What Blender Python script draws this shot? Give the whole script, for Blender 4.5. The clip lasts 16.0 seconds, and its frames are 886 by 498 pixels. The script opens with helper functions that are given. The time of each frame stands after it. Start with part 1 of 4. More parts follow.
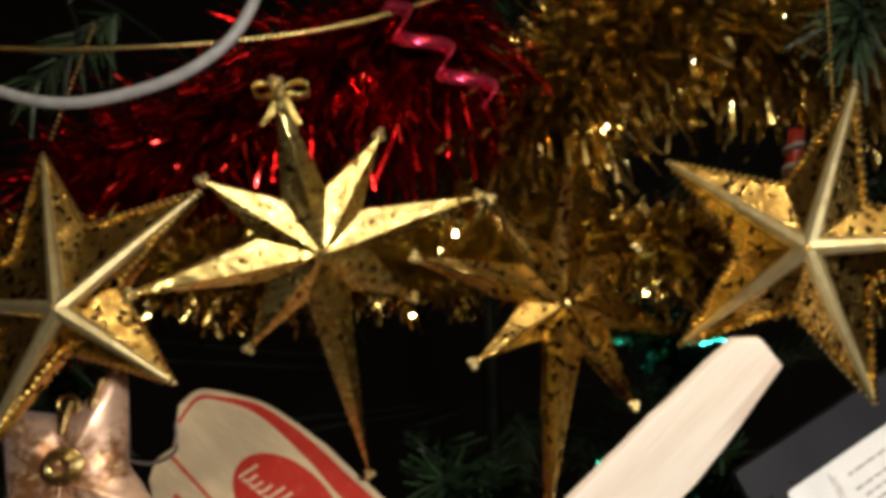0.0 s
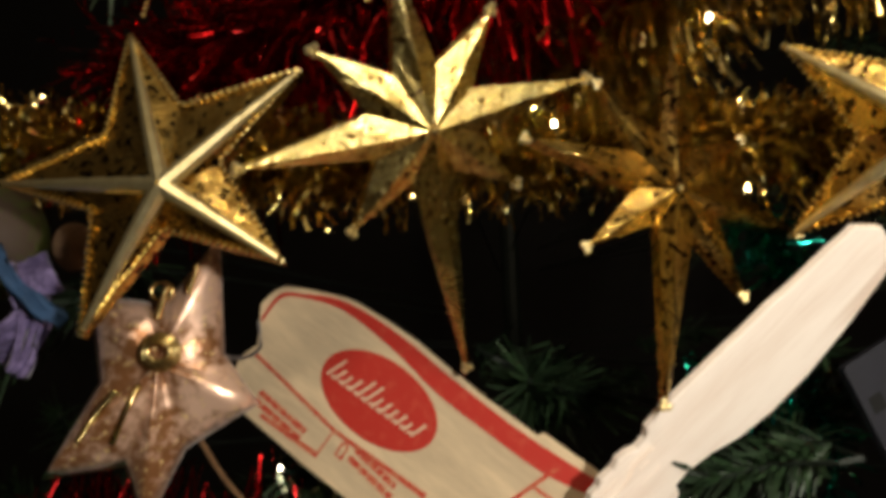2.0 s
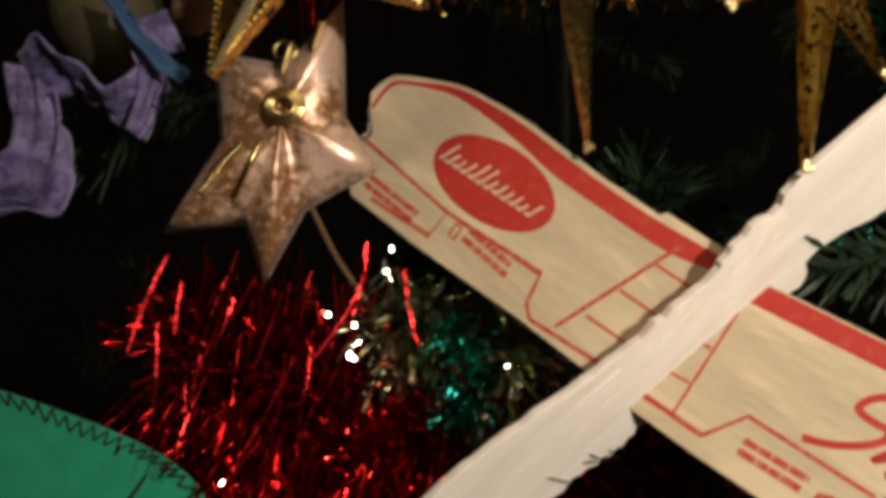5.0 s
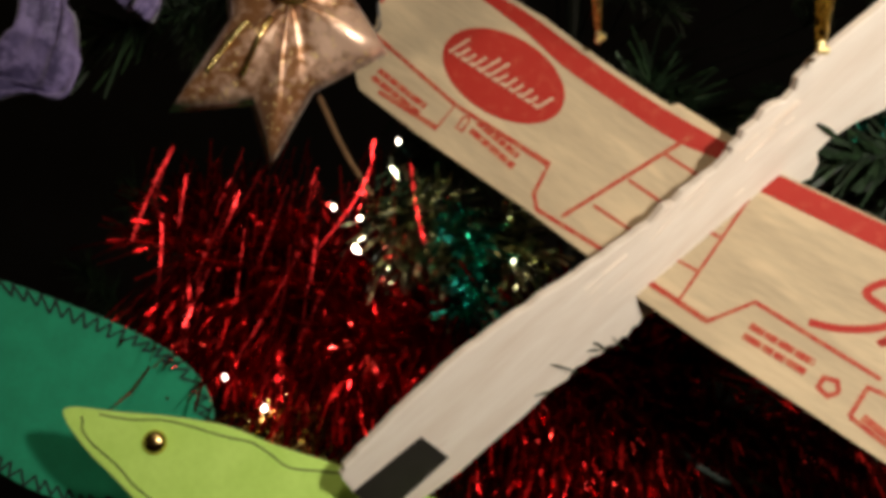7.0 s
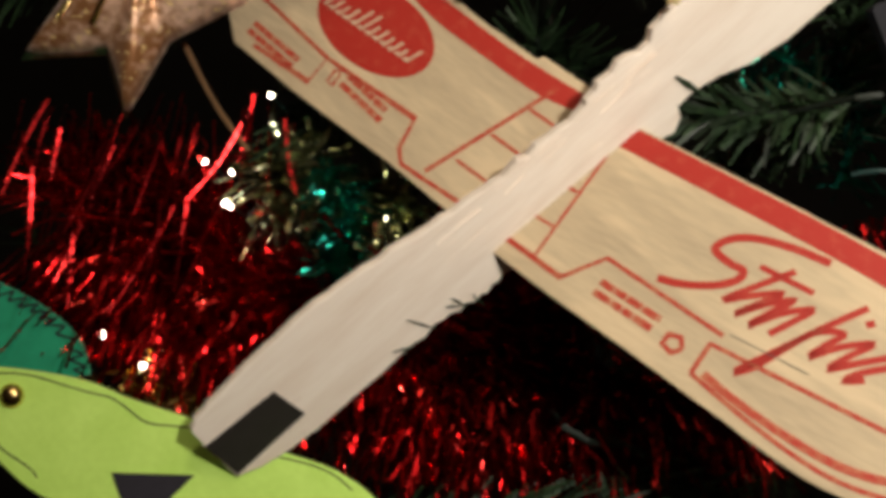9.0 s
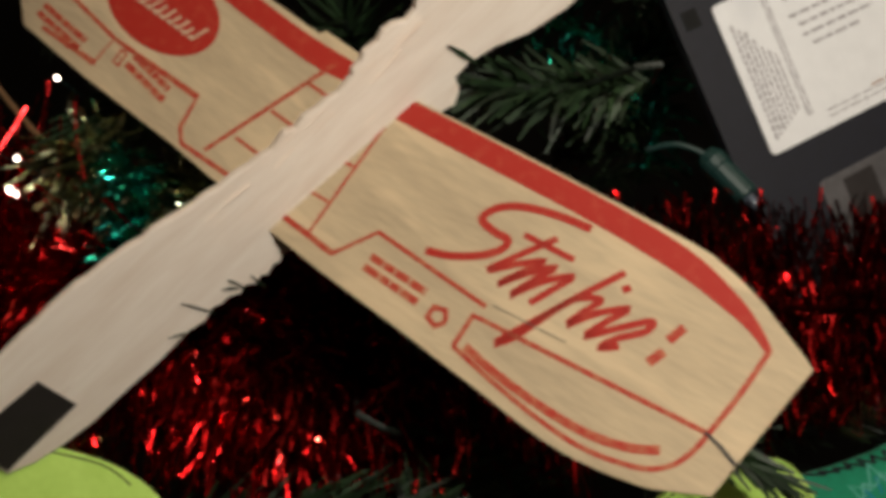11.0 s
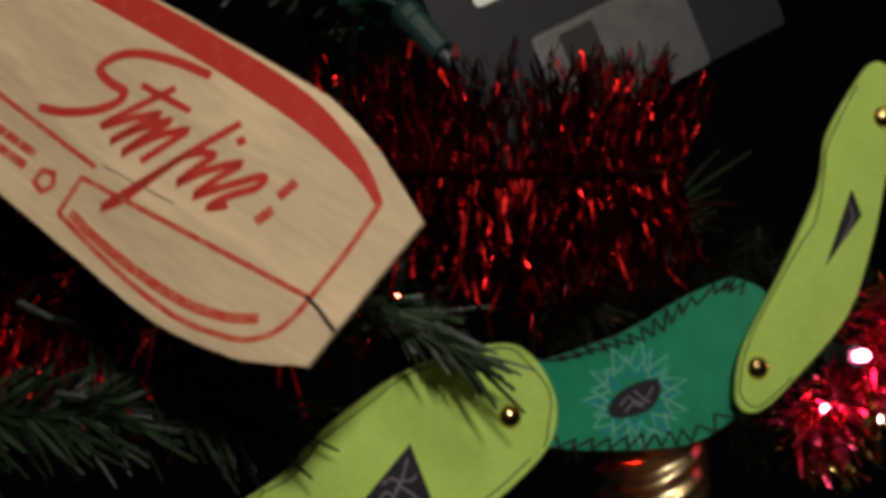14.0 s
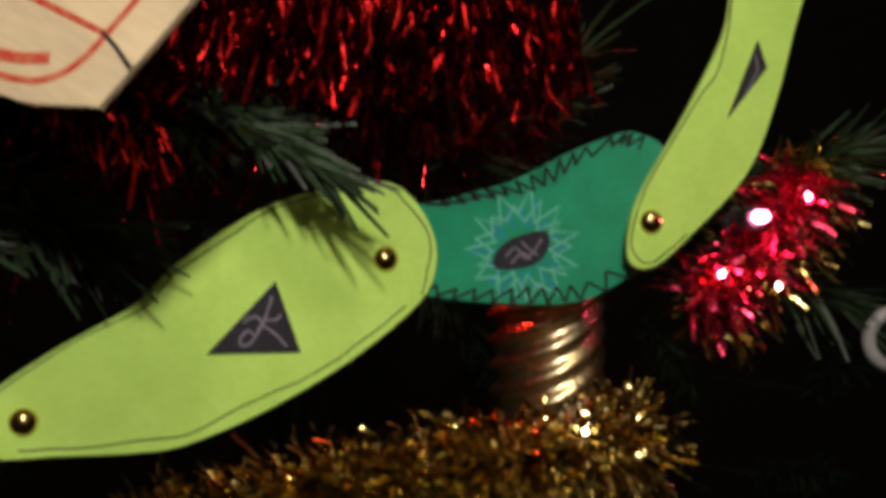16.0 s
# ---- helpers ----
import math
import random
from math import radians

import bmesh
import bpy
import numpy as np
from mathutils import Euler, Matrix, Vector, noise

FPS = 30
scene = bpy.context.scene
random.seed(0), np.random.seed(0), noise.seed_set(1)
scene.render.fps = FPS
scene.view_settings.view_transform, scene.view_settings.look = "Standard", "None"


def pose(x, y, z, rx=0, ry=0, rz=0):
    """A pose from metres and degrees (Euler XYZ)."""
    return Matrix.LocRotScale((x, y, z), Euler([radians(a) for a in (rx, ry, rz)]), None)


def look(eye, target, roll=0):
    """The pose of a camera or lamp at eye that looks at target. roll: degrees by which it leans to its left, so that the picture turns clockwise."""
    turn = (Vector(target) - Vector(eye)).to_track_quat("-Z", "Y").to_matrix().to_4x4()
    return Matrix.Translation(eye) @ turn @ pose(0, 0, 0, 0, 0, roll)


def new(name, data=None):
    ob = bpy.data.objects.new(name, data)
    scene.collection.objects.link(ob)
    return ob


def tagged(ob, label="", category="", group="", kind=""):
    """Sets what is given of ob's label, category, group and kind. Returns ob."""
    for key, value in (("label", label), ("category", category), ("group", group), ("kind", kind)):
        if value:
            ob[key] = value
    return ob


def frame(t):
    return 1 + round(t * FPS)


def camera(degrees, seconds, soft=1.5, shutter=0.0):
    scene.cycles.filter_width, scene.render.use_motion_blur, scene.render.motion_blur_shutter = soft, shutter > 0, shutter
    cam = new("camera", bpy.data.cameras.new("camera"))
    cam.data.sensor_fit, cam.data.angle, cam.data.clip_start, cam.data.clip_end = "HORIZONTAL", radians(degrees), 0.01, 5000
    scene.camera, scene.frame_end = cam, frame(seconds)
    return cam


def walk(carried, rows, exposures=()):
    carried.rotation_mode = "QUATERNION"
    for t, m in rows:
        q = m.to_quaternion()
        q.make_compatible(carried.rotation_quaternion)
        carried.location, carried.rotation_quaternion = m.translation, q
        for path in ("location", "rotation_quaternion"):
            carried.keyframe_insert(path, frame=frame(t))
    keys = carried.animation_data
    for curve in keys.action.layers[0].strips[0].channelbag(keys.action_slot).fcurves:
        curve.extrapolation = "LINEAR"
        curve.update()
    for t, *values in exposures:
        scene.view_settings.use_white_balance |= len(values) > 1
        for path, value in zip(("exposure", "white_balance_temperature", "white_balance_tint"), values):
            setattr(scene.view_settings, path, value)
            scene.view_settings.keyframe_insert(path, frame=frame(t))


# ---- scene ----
cam = camera(50.9, 16.0, 4.7, 0.7)
PATH = [
    (0, (-0.016, -0.264, 1.269), (-0.03, 1.721, 1.517), -2.5),
    (0.5, (-0.023, -0.264, 1.265), (-0.043, 1.72, 1.522), -2.3),
    (1, (-0.031, -0.262, 1.263), (-0.045, 1.725, 1.488), -2.3),
    (1.5, (-0.041, -0.258, 1.258), (-0.041, 1.733, 1.447), -2.1),
    (2, (-0.046, -0.254, 1.25), (-0.063, 1.739, 1.416), -2.0),
    (2.5, (-0.05, -0.25, 1.245), (-0.095, 1.747, 1.361), -1.7),
    (3, (-0.058, -0.249, 1.236), (-0.097, 1.748, 1.338), -1.3),
    (3.5, (-0.067, -0.247, 1.227), (-0.095, 1.751, 1.311), -1.0),
    (4, (-0.068, -0.247, 1.221), (-0.127, 1.751, 1.276), -0.5),
    (4.5, (-0.069, -0.247, 1.211), (-0.154, 1.751, 1.265), 0.1),
    (5, (-0.072, -0.247, 1.204), (-0.161, 1.75, 1.24), 0.3),
    (5.2, (-0.071, -0.248, 1.202), (-0.173, 1.75, 1.225), 0.2),
    (7.3, (-0.073, -0.245, 1.18), (-0.168, 1.752, 1.13), 1.5),
    (7.5, (-0.069, -0.245, 1.18), (-0.173, 1.751, 1.113), 1.4),
    (8, (-0.058, -0.244, 1.176), (-0.184, 1.751, 1.114), 1.4),
    (8.5, (-0.045, -0.242, 1.173), (-0.177, 1.753, 1.12), 1.4),
    (8.7, (-0.041, -0.241, 1.176), (-0.156, 1.754, 1.102), 1.7),
    (10.8, (0.008, -0.231, 1.163), (-0.022, 1.769, 1.165), 1.4),
    (11, (0.012, -0.23, 1.163), (-0.005, 1.77, 1.16), 1.0),
    (11.5, (0.023, -0.228, 1.164), (0.038, 1.772, 1.136), 0.7),
    (12, (0.032, -0.224, 1.165), (0.099, 1.774, 1.112), 0.4),
    (12.5, (0.043, -0.22, 1.166), (0.132, 1.776, 1.087), 0.2),
    (13, (0.055, -0.216, 1.161), (0.157, 1.779, 1.07), 0.1),
    (13.5, (0.07, -0.213, 1.154), (0.153, 1.782, 1.047), -0.2),
    (14, (0.078, -0.208, 1.148), (0.182, 1.783, 0.997), 0.1),
    (14.5, (0.084, -0.205, 1.137), (0.218, 1.784, 0.982), -0.0),
    (15, (0.089, -0.201, 1.13), (0.259, 1.783, 0.949), 0.6),
    (15.5, (0.095, -0.199, 1.12), (0.283, 1.784, 0.941), 1.2),
    (16, (0.103, -0.197, 1.112), (0.283, 1.783, 0.892), 2.1),
]
walk(cam, [(t, look(eye, target, roll)) for t, eye, target, roll in PATH],
     [(0, 0.0), (5.0, -0.05), (8.5, -0.05), (11.0, -0.5), (12.0, -0.62), (13.5, -0.88), (15.0, -0.64), (16.0, -0.22)])

# ---- light ----
world = bpy.data.worlds.new("night_room")
scene.world = world
world.use_nodes = True
world.node_tree.nodes["Background"].inputs[0].default_value = (0.02, 0.018, 0.016, 1)
world.node_tree.nodes["Background"].inputs[1].default_value = 0.05


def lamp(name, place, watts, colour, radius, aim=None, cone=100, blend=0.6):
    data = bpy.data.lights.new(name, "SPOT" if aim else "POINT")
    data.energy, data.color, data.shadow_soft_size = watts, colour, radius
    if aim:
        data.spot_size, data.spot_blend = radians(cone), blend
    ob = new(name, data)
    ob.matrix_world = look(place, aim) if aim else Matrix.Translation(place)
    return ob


# added unseen lamps: a fixed spot beside the camera, a weak fill above and behind
lamp("front_spot_light", (0.105, -0.35, 1.29), 5.9, (1.0, 0.92, 0.79), 0.012, (0.058, 0.0, 1.195), 104, 1.0)
lamp("upper_fill_light", (0.22, -0.85, 2.05), 13.0, (1.0, 0.84, 0.62), 0.060)


# ---- materials ----
def material(name, colour, rough=0.6, metal=0.0, dark=None, scale=200.0, stretch=(1, 1, 1), bump=0.2, bump_scale=None,
             contrast=(0.35, 0.65), island=0.0, emit=0.0, coat=0.0, sheen=0.0, speck=None, speck_scale=900.0, speck_from=0.53, rough_var=0.1, facets=0.0):
    """A procedural surface: two noises for colour, one for relief, optional specks and variation from piece to piece."""
    m = bpy.data.materials.new(name)
    m.use_nodes = True
    nt = m.node_tree
    n, link = nt.nodes, nt.links.new
    b = n["Principled BSDF"]
    b.inputs["Roughness"].default_value, b.inputs["Metallic"].default_value = rough, metal
    b.inputs["Coat Weight"].default_value = coat
    b.inputs["Sheen Weight"].default_value = sheen
    co = n.new("ShaderNodeTexCoord")
    mp = n.new("ShaderNodeMapping")
    mp.inputs["Scale"].default_value = stretch
    link(co.outputs["Object"], mp.inputs["Vector"])
    big, small = n.new("ShaderNodeTexNoise"), n.new("ShaderNodeTexNoise")
    big.inputs["Scale"].default_value, small.inputs["Scale"].default_value = scale, scale * 7
    big.inputs["Detail"].default_value = small.inputs["Detail"].default_value = 4
    link(mp.outputs[0], big.inputs["Vector"]), link(mp.outputs[0], small.inputs["Vector"])
    add = n.new("ShaderNodeMath")
    add.operation = "MULTIPLY_ADD"
    add.inputs[1].default_value, add.inputs[2].default_value = 0.35, 0.0
    link(small.outputs["Fac"], add.inputs[0])
    mixv = n.new("ShaderNodeMath")
    mixv.operation = "MULTIPLY_ADD"
    mixv.inputs[1].default_value = 0.65
    link(big.outputs["Fac"], mixv.inputs[0]), link(add.outputs[0], mixv.inputs[2])
    ramp = n.new("ShaderNodeMapRange")
    ramp.inputs["From Min"].default_value, ramp.inputs["From Max"].default_value = contrast
    link(mixv.outputs[0], ramp.inputs["Value"])
    mix = n.new("ShaderNodeMix")
    mix.data_type = "RGBA"
    mix.inputs["A"].default_value = (*(dark or [c * 0.7 for c in colour]), 1)
    mix.inputs["B"].default_value = (*colour, 1)
    link(ramp.outputs[0], mix.inputs["Factor"])
    out = mix.outputs["Result"]
    if speck:
        sp = n.new("ShaderNodeTexNoise")
        sp.inputs["Scale"].default_value, sp.inputs["Detail"].default_value = speck_scale, 3
        link(mp.outputs[0], sp.inputs["Vector"])
        sr = n.new("ShaderNodeMapRange")
        sr.inputs["From Min"].default_value, sr.inputs["From Max"].default_value = speck_from, speck_from + 0.07
        link(sp.outputs["Fac"], sr.inputs["Value"])
        m2 = n.new("ShaderNodeMix")
        m2.data_type = "RGBA"
        m2.inputs["B"].default_value = (*speck, 1)
        link(sr.outputs[0], m2.inputs["Factor"]), link(out, m2.inputs["A"])
        out = m2.outputs["Result"]
    if island:
        geo, hsv = n.new("ShaderNodeNewGeometry"), n.new("ShaderNodeHueSaturation")
        rng = n.new("ShaderNodeMapRange")
        rng.inputs["To Min"].default_value, rng.inputs["To Max"].default_value = 1 - island, 1 + island
        link(geo.outputs["Random Per Island"], rng.inputs["Value"])
        link(rng.outputs[0], hsv.inputs["Value"]), link(out, hsv.inputs["Color"])
        out = hsv.outputs["Color"]
    link(out, b.inputs["Base Color"])
    rr = n.new("ShaderNodeMapRange")
    rr.inputs["To Min"].default_value, rr.inputs["To Max"].default_value = max(0.03, rough - rough_var), min(1, rough + rough_var)
    link(small.outputs["Fac"], rr.inputs["Value"]), link(rr.outputs[0], b.inputs["Roughness"])
    if bump:
        bp, bn = n.new("ShaderNodeBump"), n.new("ShaderNodeTexNoise")
        bn.inputs["Scale"].default_value, bn.inputs["Detail"].default_value = bump_scale or scale * 4, 3
        link(mp.outputs[0], bn.inputs["Vector"])
        bp.inputs["Strength"].default_value, bp.inputs["Distance"].default_value = bump, 0.0006
        link(bn.outputs["Fac"], bp.inputs["Height"]), link(bp.outputs[0], b.inputs["Normal"])
        if facets:
            vo, b2 = n.new("ShaderNodeTexVoronoi"), n.new("ShaderNodeBump")
            vo.inputs["Scale"].default_value = facets
            link(mp.outputs[0], vo.inputs["Vector"])
            b2.inputs["Strength"].default_value, b2.inputs["Distance"].default_value = 0.4, 0.0006
            link(vo.outputs["Distance"], b2.inputs["Height"]), link(bp.outputs[0], b2.inputs["Normal"]), link(b2.outputs[0], b.inputs["Normal"])
    if emit:
        b.inputs["Emission Color"].default_value = (*colour, 1)
        b.inputs["Emission Strength"].default_value = emit
    return m


BALSA = material("balsa", (0.62, 0.485, 0.315), 0.75, dark=(0.47, 0.365, 0.24), scale=95, stretch=(0.22, 1.0, 1), contrast=(0.38, 0.62), bump=0.35, bump_scale=600, speck=(0.66, 0.51, 0.33), speck_scale=85, speck_from=0.56)
BALSA_PALE = material("pale_balsa", (0.93, 0.83, 0.74), 0.8, dark=(0.80, 0.67, 0.57), scale=90, stretch=(0.16, 1.6, 1), contrast=(0.3, 0.6), bump=0.45, bump_scale=260, speck=(0.74, 0.60, 0.50), speck_scale=60, speck_from=0.60)
INK = material("red_ink", (0.43, 0.020, 0.010), 0.7, dark=(0.48, 0.055, 0.028), scale=300, contrast=(0.34, 0.48), bump=0.1)
INK_THIN = material("worn_red_ink", (0.43, 0.030, 0.014), 0.7, dark=(0.50, 0.16, 0.08), scale=400, contrast=(0.38, 0.56), bump=0.1)
CREAM = material("cream_paper", (0.72, 0.52, 0.36), 0.7, scale=300)
BLACK = material("black_weight", (0.025, 0.02, 0.02), 0.55, scale=300)
HOLE = material("deep_black", (0.002, 0.002, 0.002), 0.9, scale=300)
GRAPHITE = material("pencil", (0.10, 0.09, 0.08), 0.6, scale=500)
GOLD = material("antique_gold", (1.0, 0.85, 0.36), 0.23, 1.0, dark=(0.90, 0.62, 0.18), scale=110, bump=0.9, bump_scale=110, speck=(0.16, 0.08, 0.016), speck_scale=430, speck_from=0.58, rough_var=0.14, facets=1500)
GOLD_NET = material("gold_openwork", (1.0, 0.72, 0.24), 0.17, 1.0, dark=(0.60, 0.36, 0.08), scale=200, bump=1.0, bump_scale=140, speck=(0.05, 0.026, 0.008), speck_scale=400, speck_from=0.54, rough_var=0.10, facets=1100)
GOLD_RIM = material("gold_rim", (1.0, 0.88, 0.52), 0.34, 0.9, dark=(0.80, 0.64, 0.30), scale=200, bump=0.25, bump_scale=300)
GOLD_BEAD = material("gold_bead", (0.90, 0.68, 0.28), 0.2, 1.0, scale=400, bump=0.1)
SATIN = material("pink_satin", (0.82, 0.54, 0.40), 0.33, 0.45, dark=(0.28, 0.12, 0.045), scale=55, contrast=(0.43, 0.56), bump=1.0, bump_scale=90, speck=(0.90, 0.66, 0.30), speck_scale=600, speck_from=0.62, sheen=0.15)
LIME = material("lime_felt", (0.60, 0.88, 0.19), 0.95, dark=(0.50, 0.77, 0.14), scale=70, bump=0.4, bump_scale=1800, sheen=0.12)
TEAL = material("green_felt", (0.013, 0.33, 0.175), 0.95, dark=(0.010, 0.25, 0.13), scale=90, bump=0.4, bump_scale=1800, sheen=0.1)
CYAN_THREAD = material("blue_chalk", (0.015, 0.30, 0.42), 0.9, scale=500)
THREAD = material("black_thread", (0.012, 0.015, 0.02), 0.85, scale=900, bump=0.3)
THREAD_PALE = material("grey_thread", (0.16, 0.58, 0.46), 0.85, scale=900, bump=0.3)
PATCH = material("black_patch", (0.02, 0.017, 0.028), 0.8, scale=300, bump=0.4, bump_scale=1500)
PATCH_LINE = material("grey_line", (0.26, 0.22, 0.30), 0.8, scale=500)
RIVET = material("brass_rivet", (0.78, 0.55, 0.22), 0.16, 1.0, scale=300, bump=0.05)
PLASTIC = material("black_plastic", (0.0085, 0.009, 0.017), 0.62, scale=250, bump=0.3, bump_scale=2500)
LABEL = material("paper_label", (0.82, 0.82, 0.84), 0.75, dark=(0.77, 0.77, 0.79), scale=200, bump=0.05)
TYPE = material("grey_print", (0.28, 0.26, 0.28), 0.8, dark=(0.52, 0.50, 0.52), scale=700)
TYPE_RED = material("brown_print", (0.40, 0.24, 0.18), 0.8, scale=700)
STEEL = material("dull_steel", (0.23, 0.22, 0.23), 0.5, 0.75, scale=150, bump=0.1)
NEEDLE = material("green_needles", (0.020, 0.045, 0.015), 0.55, dark=(0.007, 0.018, 0.007), scale=60, bump=0.1, island=0.6)
POLE = material("green_pole", (0.006, 0.012, 0.007), 0.6, scale=80)
BROWN_WIRE = material("brown_gold_wire", (0.20, 0.105, 0.045), 0.85, scale=200, bump=0.5)
ICICLE_FOIL = material("broad_red_foil", (0.44, 0.022, 0.024), 0.26, 1.0, dark=(0.28, 0.008, 0.010), scale=120, bump=0.3, island=0.6)
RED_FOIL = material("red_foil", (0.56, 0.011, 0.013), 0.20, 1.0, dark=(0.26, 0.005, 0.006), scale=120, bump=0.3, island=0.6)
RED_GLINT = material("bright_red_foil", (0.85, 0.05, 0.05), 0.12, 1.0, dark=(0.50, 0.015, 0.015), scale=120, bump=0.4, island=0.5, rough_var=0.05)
# same red tinsel with the shade under glider and disk put into its colour
RED_SHADED = material("shaded_red_foil", (0.13, 0.003, 0.003), 0.30, 1.0, dark=(0.05, 0.002, 0.002), scale=120, bump=0.3, island=0.6)
GOLD_FOIL = material("gold_foil", (0.86, 0.68, 0.27), 0.16, 1.0, dark=(0.46, 0.31, 0.08), scale=120, bump=0.3, island=0.6)
GOLD_GLINT = material("bright_gold_foil", (1.0, 0.85, 0.45), 0.10, 1.0, dark=(0.8, 0.6, 0.25), scale=120, bump=0.4, island=0.3, rough_var=0.05)
SILVER_FOIL = material("silver_foil", (0.75, 0.74, 0.52), 0.18, 1.0, dark=(0.30, 0.34, 0.22), scale=120, bump=0.3, island=0.6)
# teal stands for glints of coloured bulb light put into the foil
TEAL_GLINT = material("teal_glint_foil", (0.03, 0.50, 0.38), 0.18, 1.0, dark=(0.01, 0.14, 0.12), scale=120, bump=0.3, island=0.6)
PINK_FOIL = material("pink_foil", (0.75, 0.05, 0.13), 0.25, 0.9, scale=120, bump=0.3, island=0.4)
WHITE_WIRE = material("white_plastic", (0.45, 0.45, 0.47), 0.4, scale=300, bump=0.05)
GREEN_WIRE = material("green_plastic", (0.006, 0.035, 0.032), 0.5, scale=300, bump=0.05)
LAVENDER = material("lavender_cloth", (0.22, 0.17, 0.37), 0.65, dark=(0.055, 0.04, 0.12), scale=75, contrast=(0.42, 0.58), bump=1.0, bump_scale=130, sheen=0.2)
BLUE_CLOTH = material("blue_cloth", (0.030, 0.085, 0.20), 0.75, scale=120, bump=0.4, bump_scale=900)
OLIVE = material("mottled_olive", (0.060, 0.088, 0.012), 0.7, dark=(0.06, 0.036, 0.024), scale=60, bump=0.2, contrast=(0.42, 0.58))
TAN = material("tan_cloth", (0.34, 0.20, 0.11), 0.8, scale=150, bump=0.3)
BULB_RED = material("red_glass", (0.55, 0.02, 0.02), 0.12, 0.3, scale=100, bump=0.02, coat=0.8)
BRASS = material("brass_thread", (0.80, 0.66, 0.42), 0.30, 1.0, dark=(0.55, 0.42, 0.24), scale=160, bump=0.1)
STRIPE_RED = material("red_sugar", (0.55, 0.05, 0.03), 0.35, scale=200)
# near-black colour puts the darkness behind the tree into the wall
WALL_UNLIT = material("unlit_dark_wall", (0.018, 0.015, 0.013), 0.9, scale=6)
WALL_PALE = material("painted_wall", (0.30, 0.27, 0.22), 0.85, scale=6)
CEILING = material("white_ceiling", (0.72, 0.68, 0.60), 0.9, scale=6)
FLOOR = material("wood_floor", (0.055, 0.035, 0.022), 0.6, scale=6, stretch=(0.2, 2, 1))
GLOW_WARM = material("warm_glint_glow", (1.0, 0.86, 0.62), 0.3, emit=28.0, bump=0)
GLOW_PINK = material("pink_led_and_glint_glow", (1.0, 0.10, 0.22), 0.3, emit=160.0, bump=0)
GLOW_DEEP = material("deep_red_hidden_glow", (1.0, 0.03, 0.02), 0.3, emit=350.0, bump=0)
GLOW_RED = material("red_glint_glow", (1.0, 0.12, 0.08), 0.3, emit=60.0, bump=0)
LED_OFF = material("clear_led", (0.10, 0.12, 0.16), 0.15, bump=0, coat=0.6)


# ---- building helpers ----
MM = 0.001


def face_pose(origin, along, normal):
    """A frame in which x runs along, y up the face and z out of it."""
    z = Vector(normal).normalized()
    x = Vector(along)
    x = (x - z * x.dot(z)).normalized()
    y = z.cross(x)
    return Matrix.Translation(origin) @ Matrix((x, y, z)).transposed().to_4x4()


def part(name, bm, mat, parent=None, label="", smooth=False, m=None):
    me = bpy.data.meshes.new(name)
    bmesh.ops.recalc_face_normals(bm, faces=bm.faces)
    bm.to_mesh(me)
    bm.free()
    me.materials.append(mat)
    if smooth:
        me.polygons.foreach_set("use_smooth", [True] * len(me.polygons))
    ob = new(name, me)
    if parent:
        ob.parent = parent
    if m is not None:
        ob.matrix_local = m
    if label:
        ob["label"] = label
    return ob


def thing(name, m, label, category, group="", kind=""):
    ob = new(name)
    ob.empty_display_size = 0.01
    ob.matrix_world = m
    return tagged(ob, label, category, group, kind)


def smooth_line(pts, steps=6, closed=False):
    """A Catmull-Rom line through the points."""
    pts = [Vector((*p, 0)[:3]) for p in pts]
    n, out = len(pts), []
    for i in range(n if closed else n - 1):
        if closed:
            a, b, c, d = (pts[(i + k) % n] for k in (-1, 0, 1, 2))
        else:
            a, b, c, d = pts[max(i - 1, 0)], pts[i], pts[i + 1], pts[min(i + 2, n - 1)]
        for s in range(steps):
            t = s / steps
            out.append(0.5 * (2 * b + (c - a) * t + (2 * a - 5 * b + 4 * c - d) * t * t + (3 * b - a - 3 * c + d) * t ** 3))
    if not closed:
        out.append(pts[-1])
    return out


def plate(outline, thick, z=0.0, bevel=0.0, rough=0.0, warp=None):
    """A sheet cut to an outline in millimetres, its top at height z, with softened edges."""
    bm = bmesh.new()
    pts = [Vector((*p, 0)[:3]) for p in outline]
    if rough:
        pts = [p + Vector((random.uniform(-rough, rough), random.uniform(-rough, rough), 0)) for p in pts]
    vs = [bm.verts.new((p.x * MM, p.y * MM, (z - thick) * MM)) for p in pts]
    f = bm.faces.new(vs)
    top = bmesh.ops.extrude_face_region(bm, geom=[f])["geom"]
    tv = [v for v in top if isinstance(v, bmesh.types.BMVert)]
    bmesh.ops.translate(bm, verts=tv, vec=(0, 0, thick * MM))
    if bevel:
        rim = [e for e in top if isinstance(e, bmesh.types.BMEdge)]
        bmesh.ops.bevel(bm, geom=rim, offset=bevel * MM, segments=2, affect="EDGES", profile=0.6)
    if warp:
        bmesh.ops.triangulate(bm, faces=[x for x in bm.faces if len(x.verts) > 4])
        for v in bm.verts:
            v.co.z += warp(v.co.x / MM, v.co.y / MM) * MM
    return bm


